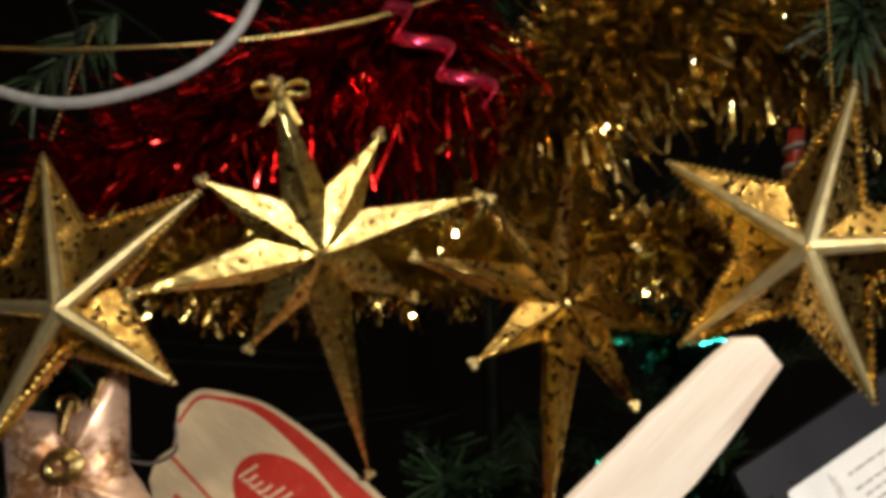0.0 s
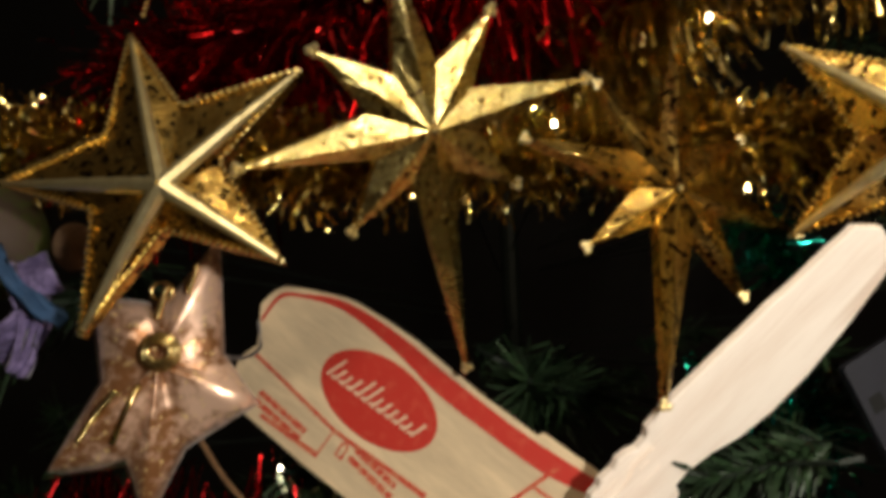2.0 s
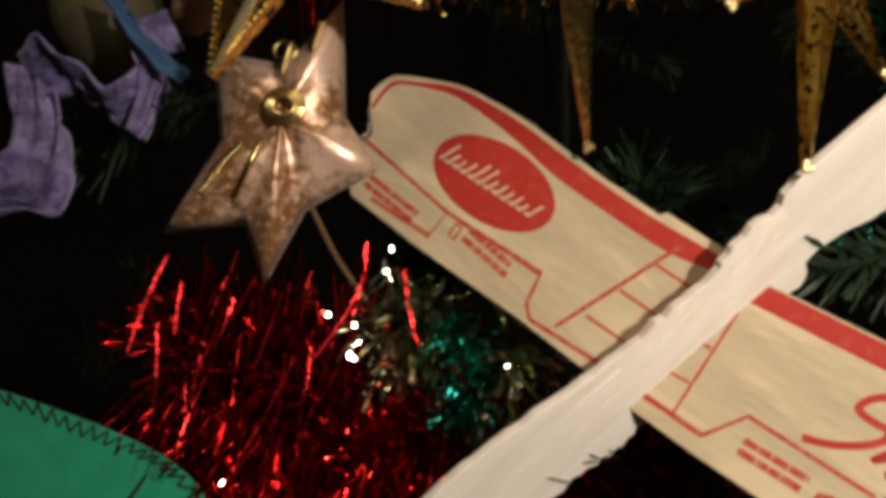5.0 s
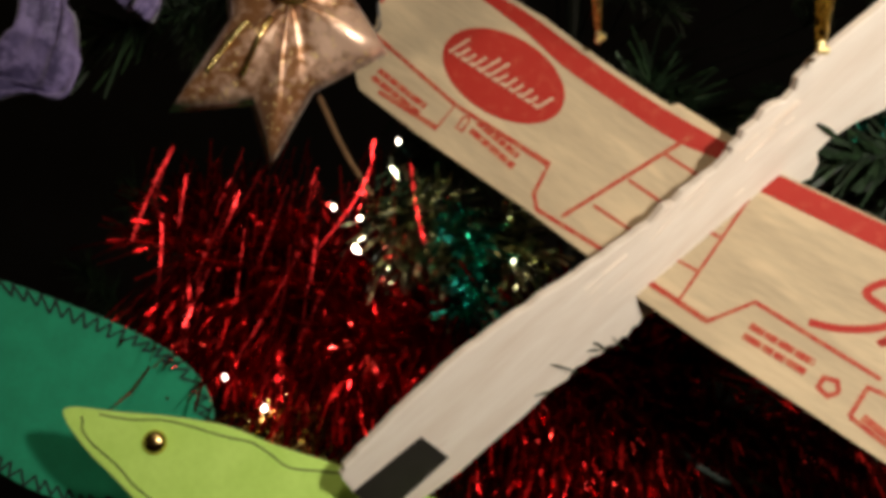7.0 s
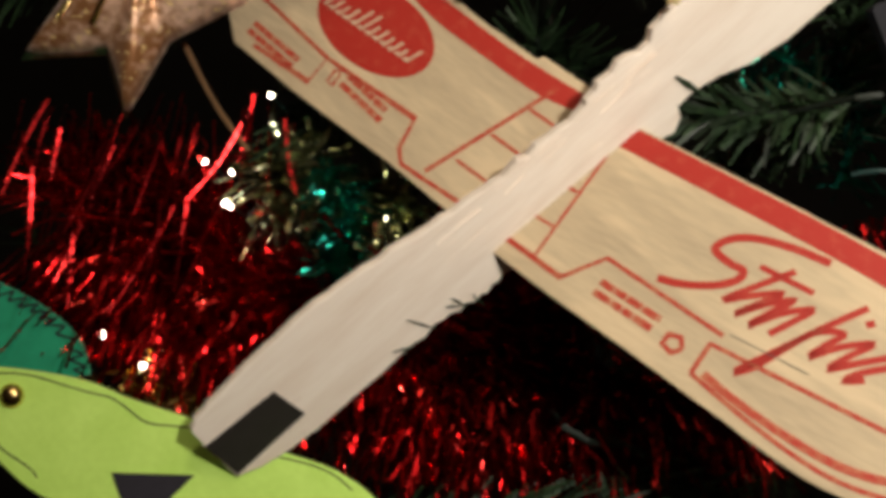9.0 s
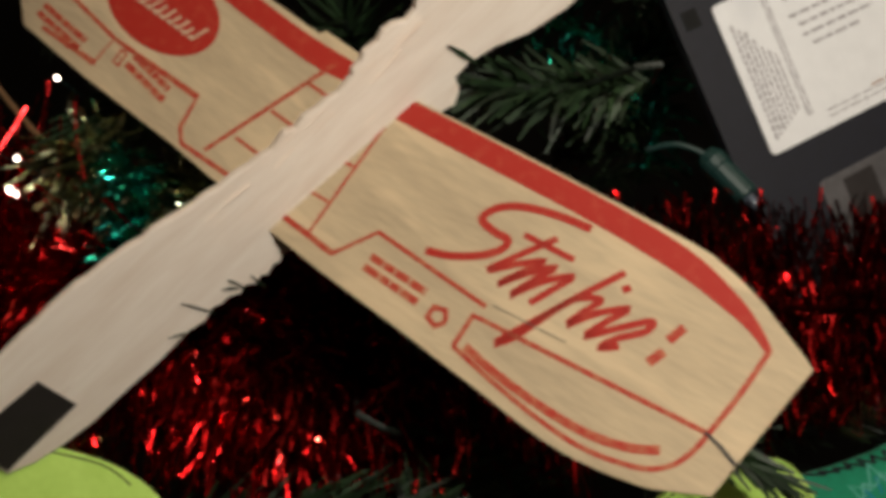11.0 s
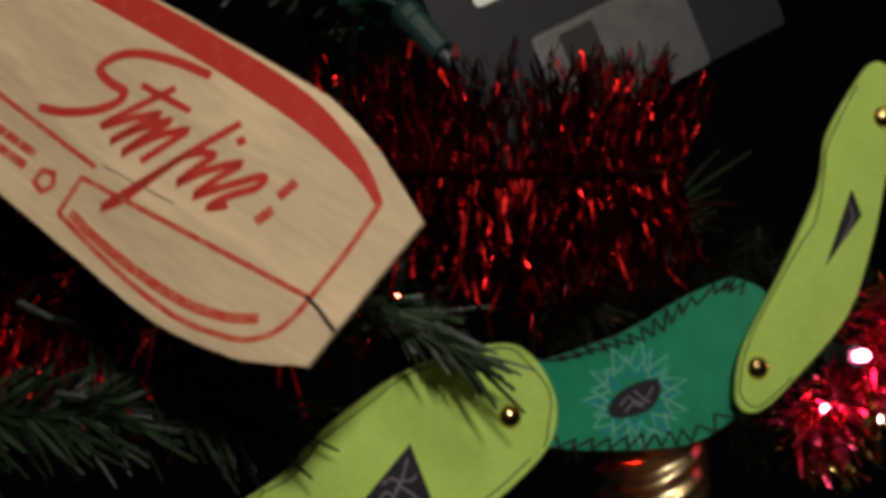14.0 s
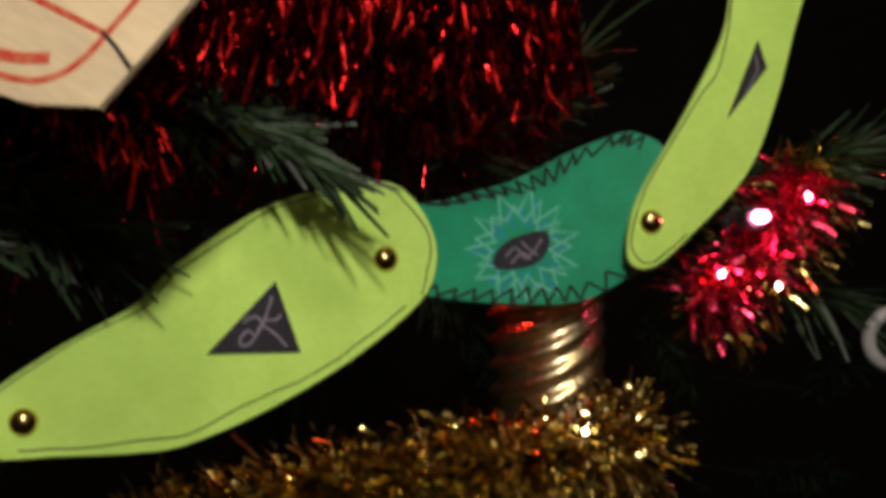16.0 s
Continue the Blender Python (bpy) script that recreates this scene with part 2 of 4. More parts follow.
def ribbon(bm, pts, width, z, height=0.12, ends=None):
    """A printed line: a thin raised band along a polyline, widths in millimetres."""
    pts = [Vector((*p, 0)[:3]) for p in pts]
    rows = []
    for i, p in enumerate(pts):
        d = (pts[min(i + 1, len(pts) - 1)] - pts[max(i - 1, 0)])
        d = Vector((d.x, d.y, 0)).normalized()
        s = Vector((-d.y, d.x, 0)) * width / 2
        if 0 < i < len(pts) - 1:
            e = (p - pts[i - 1])
            e = Vector((e.x, e.y, 0)).normalized()
            s *= min(1.5, 1 / max(0.5, abs(d.dot(e))))
        if ends and i in (0, len(pts) - 1):
            s *= ends
        rows.append([bm.verts.new(((q.x) * MM, (q.y) * MM, (z + h) * MM)) for q, h in ((p - s, 0), (p - s, height), (p + s, height), (p + s, 0))])
    for a, b in zip(rows, rows[1:]):
        for k in range(3):
            bm.faces.new((a[k], a[k + 1], b[k + 1], b[k]))
    return bm


def tube(pts, radius, sides=8, taper=None, bm=None, caps=True):
    """A round wire along points in metres."""
    bm = bm or bmesh.new()
    pts = [Vector(p) for p in pts]
    rings, side = [], None
    for i, p in enumerate(pts):
        d = (pts[min(i + 1, len(pts) - 1)] - pts[max(i - 1, 0)]).normalized()
        if side is None:
            side = d.orthogonal().normalized()
        side = (side - d * side.dot(d)).normalized()
        up = d.cross(side)
        r = radius * (taper(i / max(1, len(pts) - 1)) if taper else 1)
        rings.append([bm.verts.new(p + (side * math.cos(a) + up * math.sin(a)) * r) for a in (2 * math.pi * k / sides for k in range(sides))])
    for a, b in zip(rings, rings[1:]):
        for k in range(sides):
            bm.faces.new((a[k], a[(k + 1) % sides], b[(k + 1) % sides], b[k]))
    if caps:
        bm.faces.new(rings[0][::-1]), bm.faces.new(rings[-1])
    return bm


def ball(radius, place=(0, 0, 0), squash=(1, 1, 1), u=14, v=9, bm=None):
    bm = bm or bmesh.new()
    m = Matrix.Translation(place) @ Matrix.Diagonal((*squash, 1))
    bmesh.ops.create_uvsphere(bm, u_segments=u, v_segments=v, radius=radius, matrix=m)
    return bm


def lathe(profile, sides=32, bm=None):
    """Radius and height pairs in millimetres turned about z."""
    bm = bm or bmesh.new()
    rings = [[bm.verts.new((r * MM * math.cos(a), r * MM * math.sin(a), h * MM)) for a in (2 * math.pi * k / sides for k in range(sides))] for r, h in profile]
    for a, b in zip(rings, rings[1:]):
        for k in range(sides):
            bm.faces.new((a[k], a[(k + 1) % sides], b[(k + 1) % sides], b[k]))
    bm.faces.new(rings[0][::-1]), bm.faces.new(rings[-1])
    return bm


def wire_line(pts, steps=6):
    return smooth_line(pts, steps)


# ---- room ----
def slab(name, lo, hi, mat, label, category):
    bm = bmesh.new()
    bmesh.ops.create_cube(bm, size=1, matrix=Matrix.Translation([(a + b) / 2 for a, b in zip(lo, hi)]) @ Matrix.Diagonal([b - a for a, b in zip(lo, hi)] + [1]))
    return tagged(part(name, bm, mat), label, category, kind="structure")


slab("floor", (-2.6, -2.6, -0.1), (2.6, 2.2, 0), FLOOR, "dark wooden floor of the dim room", "floor")
slab("ceiling", (-2.6, -2.6, 2.5), (2.6, 2.2, 2.6), CEILING, "plain white ceiling of the dim room", "ceiling")
slab("wall_north", (-2.6, 2.2, 0), (2.6, 2.3, 2.5), WALL_UNLIT, "plain wall behind the tree, coloured near-black for its lack of light", "wall")
slab("wall_south", (-2.6, -2.7, 0), (2.6, -2.6, 2.5), WALL_PALE, "plain dim wall facing the tree", "wall")
slab("wall_west", (-2.7, -2.6, 0), (-2.6, 2.2, 2.5), WALL_PALE, "plain dim side wall", "wall")
slab("wall_east", (2.6, -2.6, 0), (2.7, 2.2, 2.5), WALL_PALE, "plain dim side wall", "wall")

# ---- the artificial tree ----
TREE = Vector((0.03, 0.95, 0))
tree = thing("christmas_tree", Matrix.Translation(TREE), "dark green artificial Christmas tree with flat plastic needles", "tree")
part("trunk", tube([(0, 0, 0), (0, 0, 0.9), (0, 0, 2.1)], 0.02, 10, lambda t: 1 - 0.6 * t), POLE, tree, "dark green metal pole")


def strip(bm, base, way, length, width, bend, flat, cuts=2):
    """One flat needle or strand: a narrow band that bends on its way."""
    side = way.cross(flat)
    if side.length < 1e-4:
        side = way.orthogonal()
    side = side.normalized() * width / 2
    prev = None
    for k in range(cuts + 1):
        t = k / cuts
        p = base + way * (length * t) + bend * (length * t * t)
        s = side * (1 - 0.55 * t * t)
        row = (bm.verts.new(p - s), bm.verts.new(p + s))
        if prev:
            bm.faces.new((prev[0], prev[1], row[1], row[0]))
        prev = row


def branch(rng, tip, way, length=0.09, needles=150, needle=0.026, spread=0.8, width=0.0015):
    """A twig that ends at tip, grown in the direction way, set with needles all round."""
    tip, way = Vector(tip), Vector(way).normalized()
    base = tip - way * length
    root = Vector((TREE.x + (base.x - TREE.x) * 0.2, TREE.y - 0.05, base.z - 0.02))
    mid = base.lerp(root, 0.4)
    line = [tip, tip - way * length * 0.5, base, mid, root]
    stem = part("branch", tube([p - TREE for p in wire_line(line, 4)], 0.0009, 6), POLE, tree)
    bm = bmesh.new()
    for i in range(needles):
        t = (i + rng.random()) / needles
        p = tip.lerp(base, t)
        a = rng.uniform(0, 2 * math.pi)
        o = way.orthogonal().normalized()
        out = o * math.cos(a) + way.cross(o) * math.sin(a)
        s = spread * rng.uniform(0.5, 1.1) * (0.45 + 0.55 * min(1, t * 4))
        d = (way * rng.uniform(0.7, 1.0) + out * s).normalized()
        strip(bm, p - TREE, d, needle * rng.uniform(0.6, 1.15), width * rng.uniform(0.7, 1.2), Vector((rng.uniform(-.15, .15), rng.uniform(-.15, .15), rng.uniform(-.25, .05))), Vector((rng.uniform(-.4, .4), -1, rng.uniform(-.4, .4))))
    nd = part("needles", bm, NEEDLE, stem)
    nd["kind"] = "stuff"


rng = random.Random(5)
TWIGS = [  # tip, direction, length, needles, needle length, spread
    ((0.0975, 0.016, 1.1040), (0.85, -0.10, -0.42), 0.030, 60, 0.015, 0.5),
    ((0.0860, 0.020, 1.1135), (0.70, -0.15, -0.18), 0.022, 50, 0.016, 0.5),
    ((0.036, 0.034, 1.091), (0.8, -0.15, -0.45), 0.060, 150, 0.025),
    ((0.010, 0.055, 1.100), (0.5, -0.25, -0.1), 0.080, 130, 0.026),
    ((0.022, 0.010, 1.204), (-0.75, -0.35, -0.10), 0.050, 150, 0.018),
    ((0.055, 0.034, 1.208), (-0.25, -0.75, 0.0), 0.080, 190, 0.024),
    ((0.070, 0.040, 1.225), (0.2, -0.7, 0.3), 0.080, 130, 0.026),
    ((-0.022, 0.055, 1.232), (-0.1, -0.8, 0.25), 0.080, 170, 0.024),
    ((0.000, 0.065, 1.222), (0.4, -0.7, -0.2), 0.080, 110, 0.024),
    ((-0.095, 0.050, 1.196), (-0.1, -0.6, -0.55), 0.070, 170, 0.026),
    ((-0.080, 0.055, 1.205), (0.3, -0.6, -0.5), 0.070, 120, 0.024),
    ((-0.152, 0.035, 1.368), (-0.3, -0.5, -0.6), 0.050, 50, 0.020),
    ((0.108, 0.005, 1.362), (-0.35, -0.55, -0.55), 0.070, 150, 0.026),
    ((0.062, 0.022, 1.240), (-0.3, -0.8, 0.15), 0.060, 90, 0.016),
    ((-0.030, 0.022, 1.086), (0.75, -0.25, 0.10), 0.050, 120, 0.022),
    ((0.006, 0.018, 1.091), (0.75, -0.20, 0.05), 0.045, 130, 0.023),
    ((0.040, 0.022, 1.090), (0.75, -0.20, -0.15), 0.045, 120, 0.023),
    ((0.074, 0.046, 1.120), (0.6, -0.3, 0.15), 0.060, 120, 0.022),
    ((0.136, 0.062, 1.118), (0.2, -0.75, 0.3), 0.070, 130, 0.022),
    ((0.165, 0.080, 1.140), (0.1, -0.75, 0.4), 0.080, 110, 0.026),
    ((0.255, 0.085, 1.115), (0.5, -0.55, 0.3), 0.080, 130, 0.026),
    ((0.262, 0.090, 1.065), (0.5, -0.45, -0.2), 0.080, 110, 0.026),
    ((0.000, 0.060, 1.342), (-0.2, -0.7, -0.2), 0.070, 150, 0.024),
    ((-0.015, 0.070, 1.325), (0.4, -0.7, -0.1), 0.070, 120, 0.024),
    ((-0.205, 0.060, 1.245), (-0.3, -0.6, -0.3), 0.080, 120, 0.026),
    ((-0.150, 0.060, 1.245), (0.3, -0.6, -0.5), 0.070, 110, 0.026),
    ((0.120, 0.090, 1.010), (0.2, -0.6, 0.2), 0.080, 120, 0.026),
    ((-0.130, 0.060, 1.090), (-0.2, -0.6, 0.2), 0.080, 120, 0.026),
]
for tip, way, *rest in TWIGS:
    branch(rng, tip, way, *rest)
for i in range(46):
    x, z = rng.uniform(-0.42, 0.48), rng.uniform(0.86, 1.60)
    branch(rng, (x, rng.uniform(0.26, 0.62), z), (rng.uniform(-.6, .6), -0.7, rng.uniform(-.6, .4)), rng.uniform(0.09, 0.13), 120, 0.028)


# ---- tinsel garlands ----
def foil(bm, base, way, length, width, bend, rng, cuts=5, crinkle=0.45):
    """A crinkled flat strand that twists on its way, so that its bits face many ways."""
    side = way.orthogonal().normalized()
    spin, rate = rng.uniform(0, 6.28), rng.uniform(-2.4, 2.4)
    over = way.cross(side)
    prev = None
    for k in range(cuts + 1):
        t = k / cuts
        a = spin + rate * t + rng.uniform(-crinkle, crinkle)
        p = base + way * (length * t) + bend * (length * t * t) + (side * rng.uniform(-1, 1) + over * rng.uniform(-1, 1)) * length * 0.045
        s = (side * math.cos(a) + over * math.sin(a)) * width / 2
        row = (bm.verts.new(p - s), bm.verts.new(p + s))
        if prev:
            bm.faces.new((prev[0], prev[1], row[1], row[0]))
        prev = row


def garland(name, mat, label, line, per_mm, reach, rng, width=0.0009, droop=0.25, core=0.0012, back=0.35, fan=None, glint=None, upright=0.0):
    """A wire core set with foil strands; glint: a brighter, crinkled foil for one strand in five; upright: how far the strands stand up and down."""
    pts = wire_line(line, 10)
    length = sum((b - a).length for a, b in zip(pts, pts[1:]))
    ob = thing(name, Matrix.Translation(pts[0]), label, "garland", "tinsel garlands")
    o = pts[0]
    part("core", tube([p - o for p in pts], core, 6), mat, ob)
    piles = [bmesh.new(), bmesh.new()]
    for i in range(int(length / MM * per_mm)):
        u = rng.random() * (len(pts) - 1)
        k = int(u)
        p = pts[k].lerp(pts[k + 1], u - k)
        along = (pts[k + 1] - pts[k]).normalized()
        a = rng.uniform(0, 2 * math.pi)
        side = along.orthogonal().normalized()
        out = side * math.cos(a) + along.cross(side) * math.sin(a)
        if out.y > back:
            out.y *= -0.6
        way = (out + along * rng.uniform(-0.55, 0.55)).normalized()
        if upright:
            way = (way * (1 - upright) + Vector((0, 0, 1 if way.z > -0.1 else -1)) * upright).normalized()
        if fan:
            way = (way + Vector(fan) * rng.uniform(0.3, 1.2)).normalized()
        bend = Vector((rng.uniform(-.3, .3), rng.uniform(-.2, .2), -droop * rng.uniform(0.2, 1.6)))
        bright = glint and i % 5 == 0
        foil(piles[1] if bright else piles[0], p - o, way, reach * rng.uniform(0.5, 1.1), width * rng.uniform(0.6, 1.3), bend, rng, 10 if bright else 5, 1.3 if bright else 0.45)
    for bm, m, word in ((piles[0], mat, "tinsel"), (piles[1], glint, "bright_tinsel")):
        if not bm.verts:
            bm.free()
            continue
        st = part(word, bm, m, ob)
        st["kind"] = "stuff"
    return ob


rng = random.Random(11)
garland("tinsel_garland", RED_FOIL, "shiny red tinsel garland lying across the branches", [(-0.180, 0.088, 1.174), (-0.155, 0.072, 1.170), (-0.12, 0.060, 1.160), (-0.06, 0.052, 1.145), (-0.030, 0.052, 1.138), (-0.005, 0.060, 1.138)], 27, 0.040, rng, width=0.0009, glint=RED_GLINT, upright=0.3, droop=0.35)
garland("tinsel_garland", RED_FOIL, "loose red tinsel loop beside the balsa glider", [(-0.118, 0.042, 1.146), (-0.088, 0.038, 1.150), (-0.060, 0.040, 1.146), (-0.040, 0.046, 1.136)], 13, 0.026, rng, width=0.0009, glint=RED_GLINT, upright=0.2, droop=0.4)
garland("tinsel_garland", RED_SHADED, "red tinsel garland hanging under the balsa glider", [(-0.060, 0.055, 1.140), (-0.025, 0.048, 1.130), (0.015, 0.050, 1.124), (0.045, 0.06, 1.122)], 13, 0.030, rng, width=0.0010, glint=RED_GLINT, droop=0.6, fan=(0, -0.1, -0.6))
garland("tinsel_garland", RED_SHADED, "red tinsel garland in shade-darkened foil under the floppy disk", [(0.045, 0.052, 1.149), (0.072, 0.032, 1.149), (0.096, 0.010, 1.149), (0.122, 0.011, 1.149), (0.142, 0.028, 1.150), (0.158, 0.048, 1.150)], 8, 0.029, rng, width=0.0008, droop=0.0, back=2, glint=RED_FOIL, upright=0.80, fan=(0, 0.12, 0.2))
garland("tinsel_garland", RED_SHADED, "shiny red tinsel garland behind the felt snake", [(0.05, 0.080, 1.134), (0.085, 0.084, 1.136), (0.12, 0.095, 1.140), (0.15, 0.115, 1.144)], 8, 0.034, rng, glint=RED_GLINT, upright=0.4, width=0.0012)
garland("tinsel_garland", RED_FOIL, "shiny red tinsel garland hanging behind gold stars", [(-0.16, 0.070, 1.335), (-0.12, 0.060, 1.345), (-0.07, 0.050, 1.366), (-0.03, 0.042, 1.378), (-0.008, 0.045, 1.39)], 16, 0.038, rng, width=0.0012, glint=RED_GLINT, droop=0.5)
garland("tinsel_garland", GOLD_FOIL, "shiny gold tinsel garland behind the star ornaments", [(-0.235, 0.045, 1.318), (-0.17, 0.040, 1.310), (-0.10, 0.034, 1.304), (-0.04, 0.038, 1.302), (0.02, 0.034, 1.304), (0.07, 0.028, 1.300), (0.13, 0.05, 1.295)], 14, 0.020, rng, glint=GOLD_GLINT, droop=0.1, fan=(0, -0.1, 0.25), width=0.0012)
garland("tinsel_garland", GOLD_FOIL, "bronze-gold tinsel garland at the upper branches", [(-0.01, 0.055, 1.335), (0.02, 0.040, 1.360), (0.06, 0.040, 1.383), (0.11, 0.045, 1.375), (0.16, 0.06, 1.372)], 26, 0.030, rng, width=0.0014, glint=GOLD_GLINT, droop=0.4)
garland("tinsel_garland", GOLD_FOIL, "shiny gold tinsel garland below the felt snake", [(0.045, 0.062, 0.998), (0.09, 0.058, 1.012), (0.13, 0.056, 1.020), (0.165, 0.064, 1.022), (0.190, 0.080, 1.024)], 20, 0.023, rng, width=0.0012, droop=0.2, fan=(0, -0.1, 0.15), glint=GOLD_GLINT)
# pink foil puts the bulb's glow into the tinsel's colour
garland("tinsel_garland", PINK_FOIL, "tinsel tuft coloured pink for the glow of the bulb it surrounds", [(0.205, 0.076, 1.068), (0.222, 0.074, 1.086), (0.236, 0.080, 1.108)], 7, 0.017, rng, width=0.0012)
garland("tinsel_garland", GOLD_FOIL, "sparse gold tinsel mixed with pink strands", [(0.208, 0.082, 1.064), (0.228, 0.082, 1.084), (0.248, 0.088, 1.112)], 5, 0.020, rng, width=0.0012)
garland("tinsel_garland", GOLD_FOIL, "loose gold tinsel loop before the bulb ornament", [(0.105, 0.050, 1.016), (0.140, 0.046, 1.026), (0.160, 0.048, 1.028), (0.176, 0.058, 1.030)], 12, 0.017, rng, glint=GOLD_GLINT, width=0.0012)
garland("tinsel_garland", TEAL_GLINT, "dark teal tinsel wisp among the green needles", [(0.030, 0.060, 1.236), (0.055, 0.050, 1.226), (0.074, 0.046, 1.212), (0.070, 0.050, 1.188)], 2, 0.014, rng)
garland("tinsel_garland", TEAL_GLINT, "tinsel wisp behind the gold stars, teal for reflected bulb light", [(0.036, 0.045, 1.292), (0.052, 0.040, 1.278), (0.056, 0.042, 1.262)], 7, 0.014, rng)
garland("tinsel_garland", TEAL_GLINT, "small tinsel wisp below the wing, teal for reflected bulb light", [(-0.083, 0.036, 1.188), (-0.074, 0.030, 1.172), (-0.080, 0.030, 1.158)], 5, 0.013, rng)
garland("tinsel_garland", SILVER_FOIL, "pale silver-gold tinsel tuft among the needles", [(-0.105, 0.050, 1.190), (-0.085, 0.045, 1.186), (-0.062, 0.045, 1.176)], 13, 0.022, rng, width=0.0014, fan=(0.1, -0.3, -0.9))
garland("tinsel_garland", GOLD_FOIL, "thin gold tinsel under the red garland", [(-0.146, 0.056, 1.122), (-0.125, 0.050, 1.119), (-0.09, 0.044, 1.110)], 7, 0.018, rng, glint=GOLD_GLINT)
# broad red strands that hang below the satin star
broad = thing("foil_icicles", Matrix.Translation((-0.15, 0.03, 1.20)), "broad red foil icicle strands hanging in a loose bunch", "tinsel")
for i in range(110):
    bm = bmesh.new()
    p = Vector((rng.uniform(-0.030, 0.055), rng.uniform(0.0, 0.045), rng.uniform(-0.028, 0.012)))
    strip(bm, p, Vector((rng.uniform(-.45, .15), rng.uniform(-.4, .2), -1)).normalized(), rng.uniform(0.012, 0.038), rng.uniform(0.0005, 0.0010), Vector((rng.uniform(-.2, .2), rng.uniform(-.2, .2), 0)), Vector((rng.uniform(-.7, .7), -1, 0)), 4)
    part("strand", bm, ICICLE_FOIL, broad)

# ---- the balsa glider ----
WING = 1.3  # thickness in millimetres
glider_base = Matrix.Translation((-0.032, 0.002, 1.1695))
glider = thing("toy_glider", glider_base, "worn balsa-wood toy glider with red printing, wedged in the branches", "toy")
right = face_pose((0.0005, 0.0014, 1.1995), (0.7818, -0.4345, -0.4472), (-0.3163, -0.8944, 0.3162))
left = face_pose((-0.079, 0.0313, 1.2283), (0.7393, -0.3713, -0.5618), (-0.2525, -0.9263, 0.2798))
inv = glider_base.inverted()


def printed(parent, name, lines, width, mat, z=0.02, label=""):
    bm = bmesh.new()
    for pts in lines:
        ribbon(bm, pts, width, z)
    return part(name, bm, mat, parent, label)


def band(parent, name, outer, inner, mat, label=""):
    """A filled stripe between two curves."""
    a, b = smooth_line(outer, 5), smooth_line(inner, 5)
    bm = bmesh.new()
    va = [bm.verts.new((p.x * MM, p.y * MM, 0.13 * MM)) for p in a]
    vb = [bm.verts.new((p.x * MM, p.y * MM, 0.13 * MM)) for p in b]
    for k in range(len(a) - 1):
        bm.faces.new((va[k], va[k + 1], vb[k + 1], vb[k]))
    return part(name, bm, mat, parent, label)


def block_text(parent, start, end, rows, height, gap, mat, seed):
    """Small print that cannot be read: short bars in rows."""
    r = random.Random(seed)
    a, b = Vector((*start, 0)), Vector((*end, 0))
    d = (b - a).normalized()
    n = Vector((-d.y, d.x, 0))
    bm = bmesh.new()
    for k in range(rows):
        s, whole = 0.0, (b - a).length * r.uniform(0.88, 1.0)
        while s < whole:
            w = min(r.uniform(2.0, 5.5), whole - s)
            p = a + d * s - n * (k * gap)
            ribbon(bm, [p, p + d * w], height, 0.02)
            s += w + 0.35
    return part("small_print", bm, mat, parent)


rw_outline = smooth_line([(-6, 1.2), (30, 1.4), (62, 1.3), (84, 0.9)], 4) + smooth_line([(84, 0.9), (98.1, -3.4), (112.6, -10.4)], 4)[1:] + \
    [Vector((108.6, -41.8, 0))] + smooth_line([(108.6, -41.8), (98.4, -47.0), (88, -49.7), (75, -51.0), (50, -49.5), (10, -47.4), (-16, -45.6)], 4)[1:]
rw = part("wing_panel", plate(rw_outline, WING, 0, 0.25, 0.12), BALSA, glider, "printed wing half with a split near its tip", m=inv @ right)
band(rw, "leading_stripe", [(-1.0, 0.5), (31, 0.7), (58, 0.6), (79.3, -0.6), (92.4, -4.2), (99.5, -7.6), (104.2, -11.0)], [(-1.0, -5.6), (30.3, -5.4), (58, -5.3), (79.9, -6.4), (91.6, -8.2), (98.6, -9.9), (103.0, -12.0)], INK)
printed(rw, "outline_print", [smooth_line([(103.8, -11.0), (103.4, -21), (102.2, -31.7), (101.2, -37.2), (98.6, -41.9), (93.1, -45.3), (80.9, -47.9), (64.0, -47.2), (46.6, -44.8)], 4),
                              [(46.6, -44.8), (46.6, -36.6), (53.6, -36.0), (101.8, -31.8)], [(48.0, -33.5), (14.5, -31.8), (7.2, -42.0)]], 1.1, INK_THIN)
printed(rw, "outline_print", [[(7.4, -42.1), (-14.4, -40.6)]], 1.5, INK_THIN)
printed(rw, "root_line", [[(-1.0, -5.2), (-1.8, -40.6)], [(-6.1, -11.5), (-1.6, -11.0)], [(-8.4, -21.4), (-2.0, -21.3)], [(-12.0, -32.0), (-2.0, -32.0)]], 0.8, INK_THIN)
# the flourish of the trade mark, as plain strokes
printed(rw, "flourish", [smooth_line([(58.8, -6.7), (50.4, -7.6), (42.1, -9.7), (37.0, -12.8), (35.2, -16.7), (39.5, -17.9), (43.5, -18.0), (43.4, -20.8), (39.6, -24.5), (33.6, -27.9), (27.7, -29.7)], 6)], 1.9, INK)
printed(rw, "scribble", [smooth_line([(53.4, -12.2), (48.4, -19.0), (43.5, -26.2), (48.0, -22.3), (53.6, -18.2), (50.4, -23.2), (47.4, -27.8), (51.7, -22.5), (56.6, -18.2), (53.9, -23.2), (51.4, -28.3), (55.9, -22.3), (61.1, -18.0), (58.8, -22.8), (56.1, -27.8)], 5)], 1.55, INK)
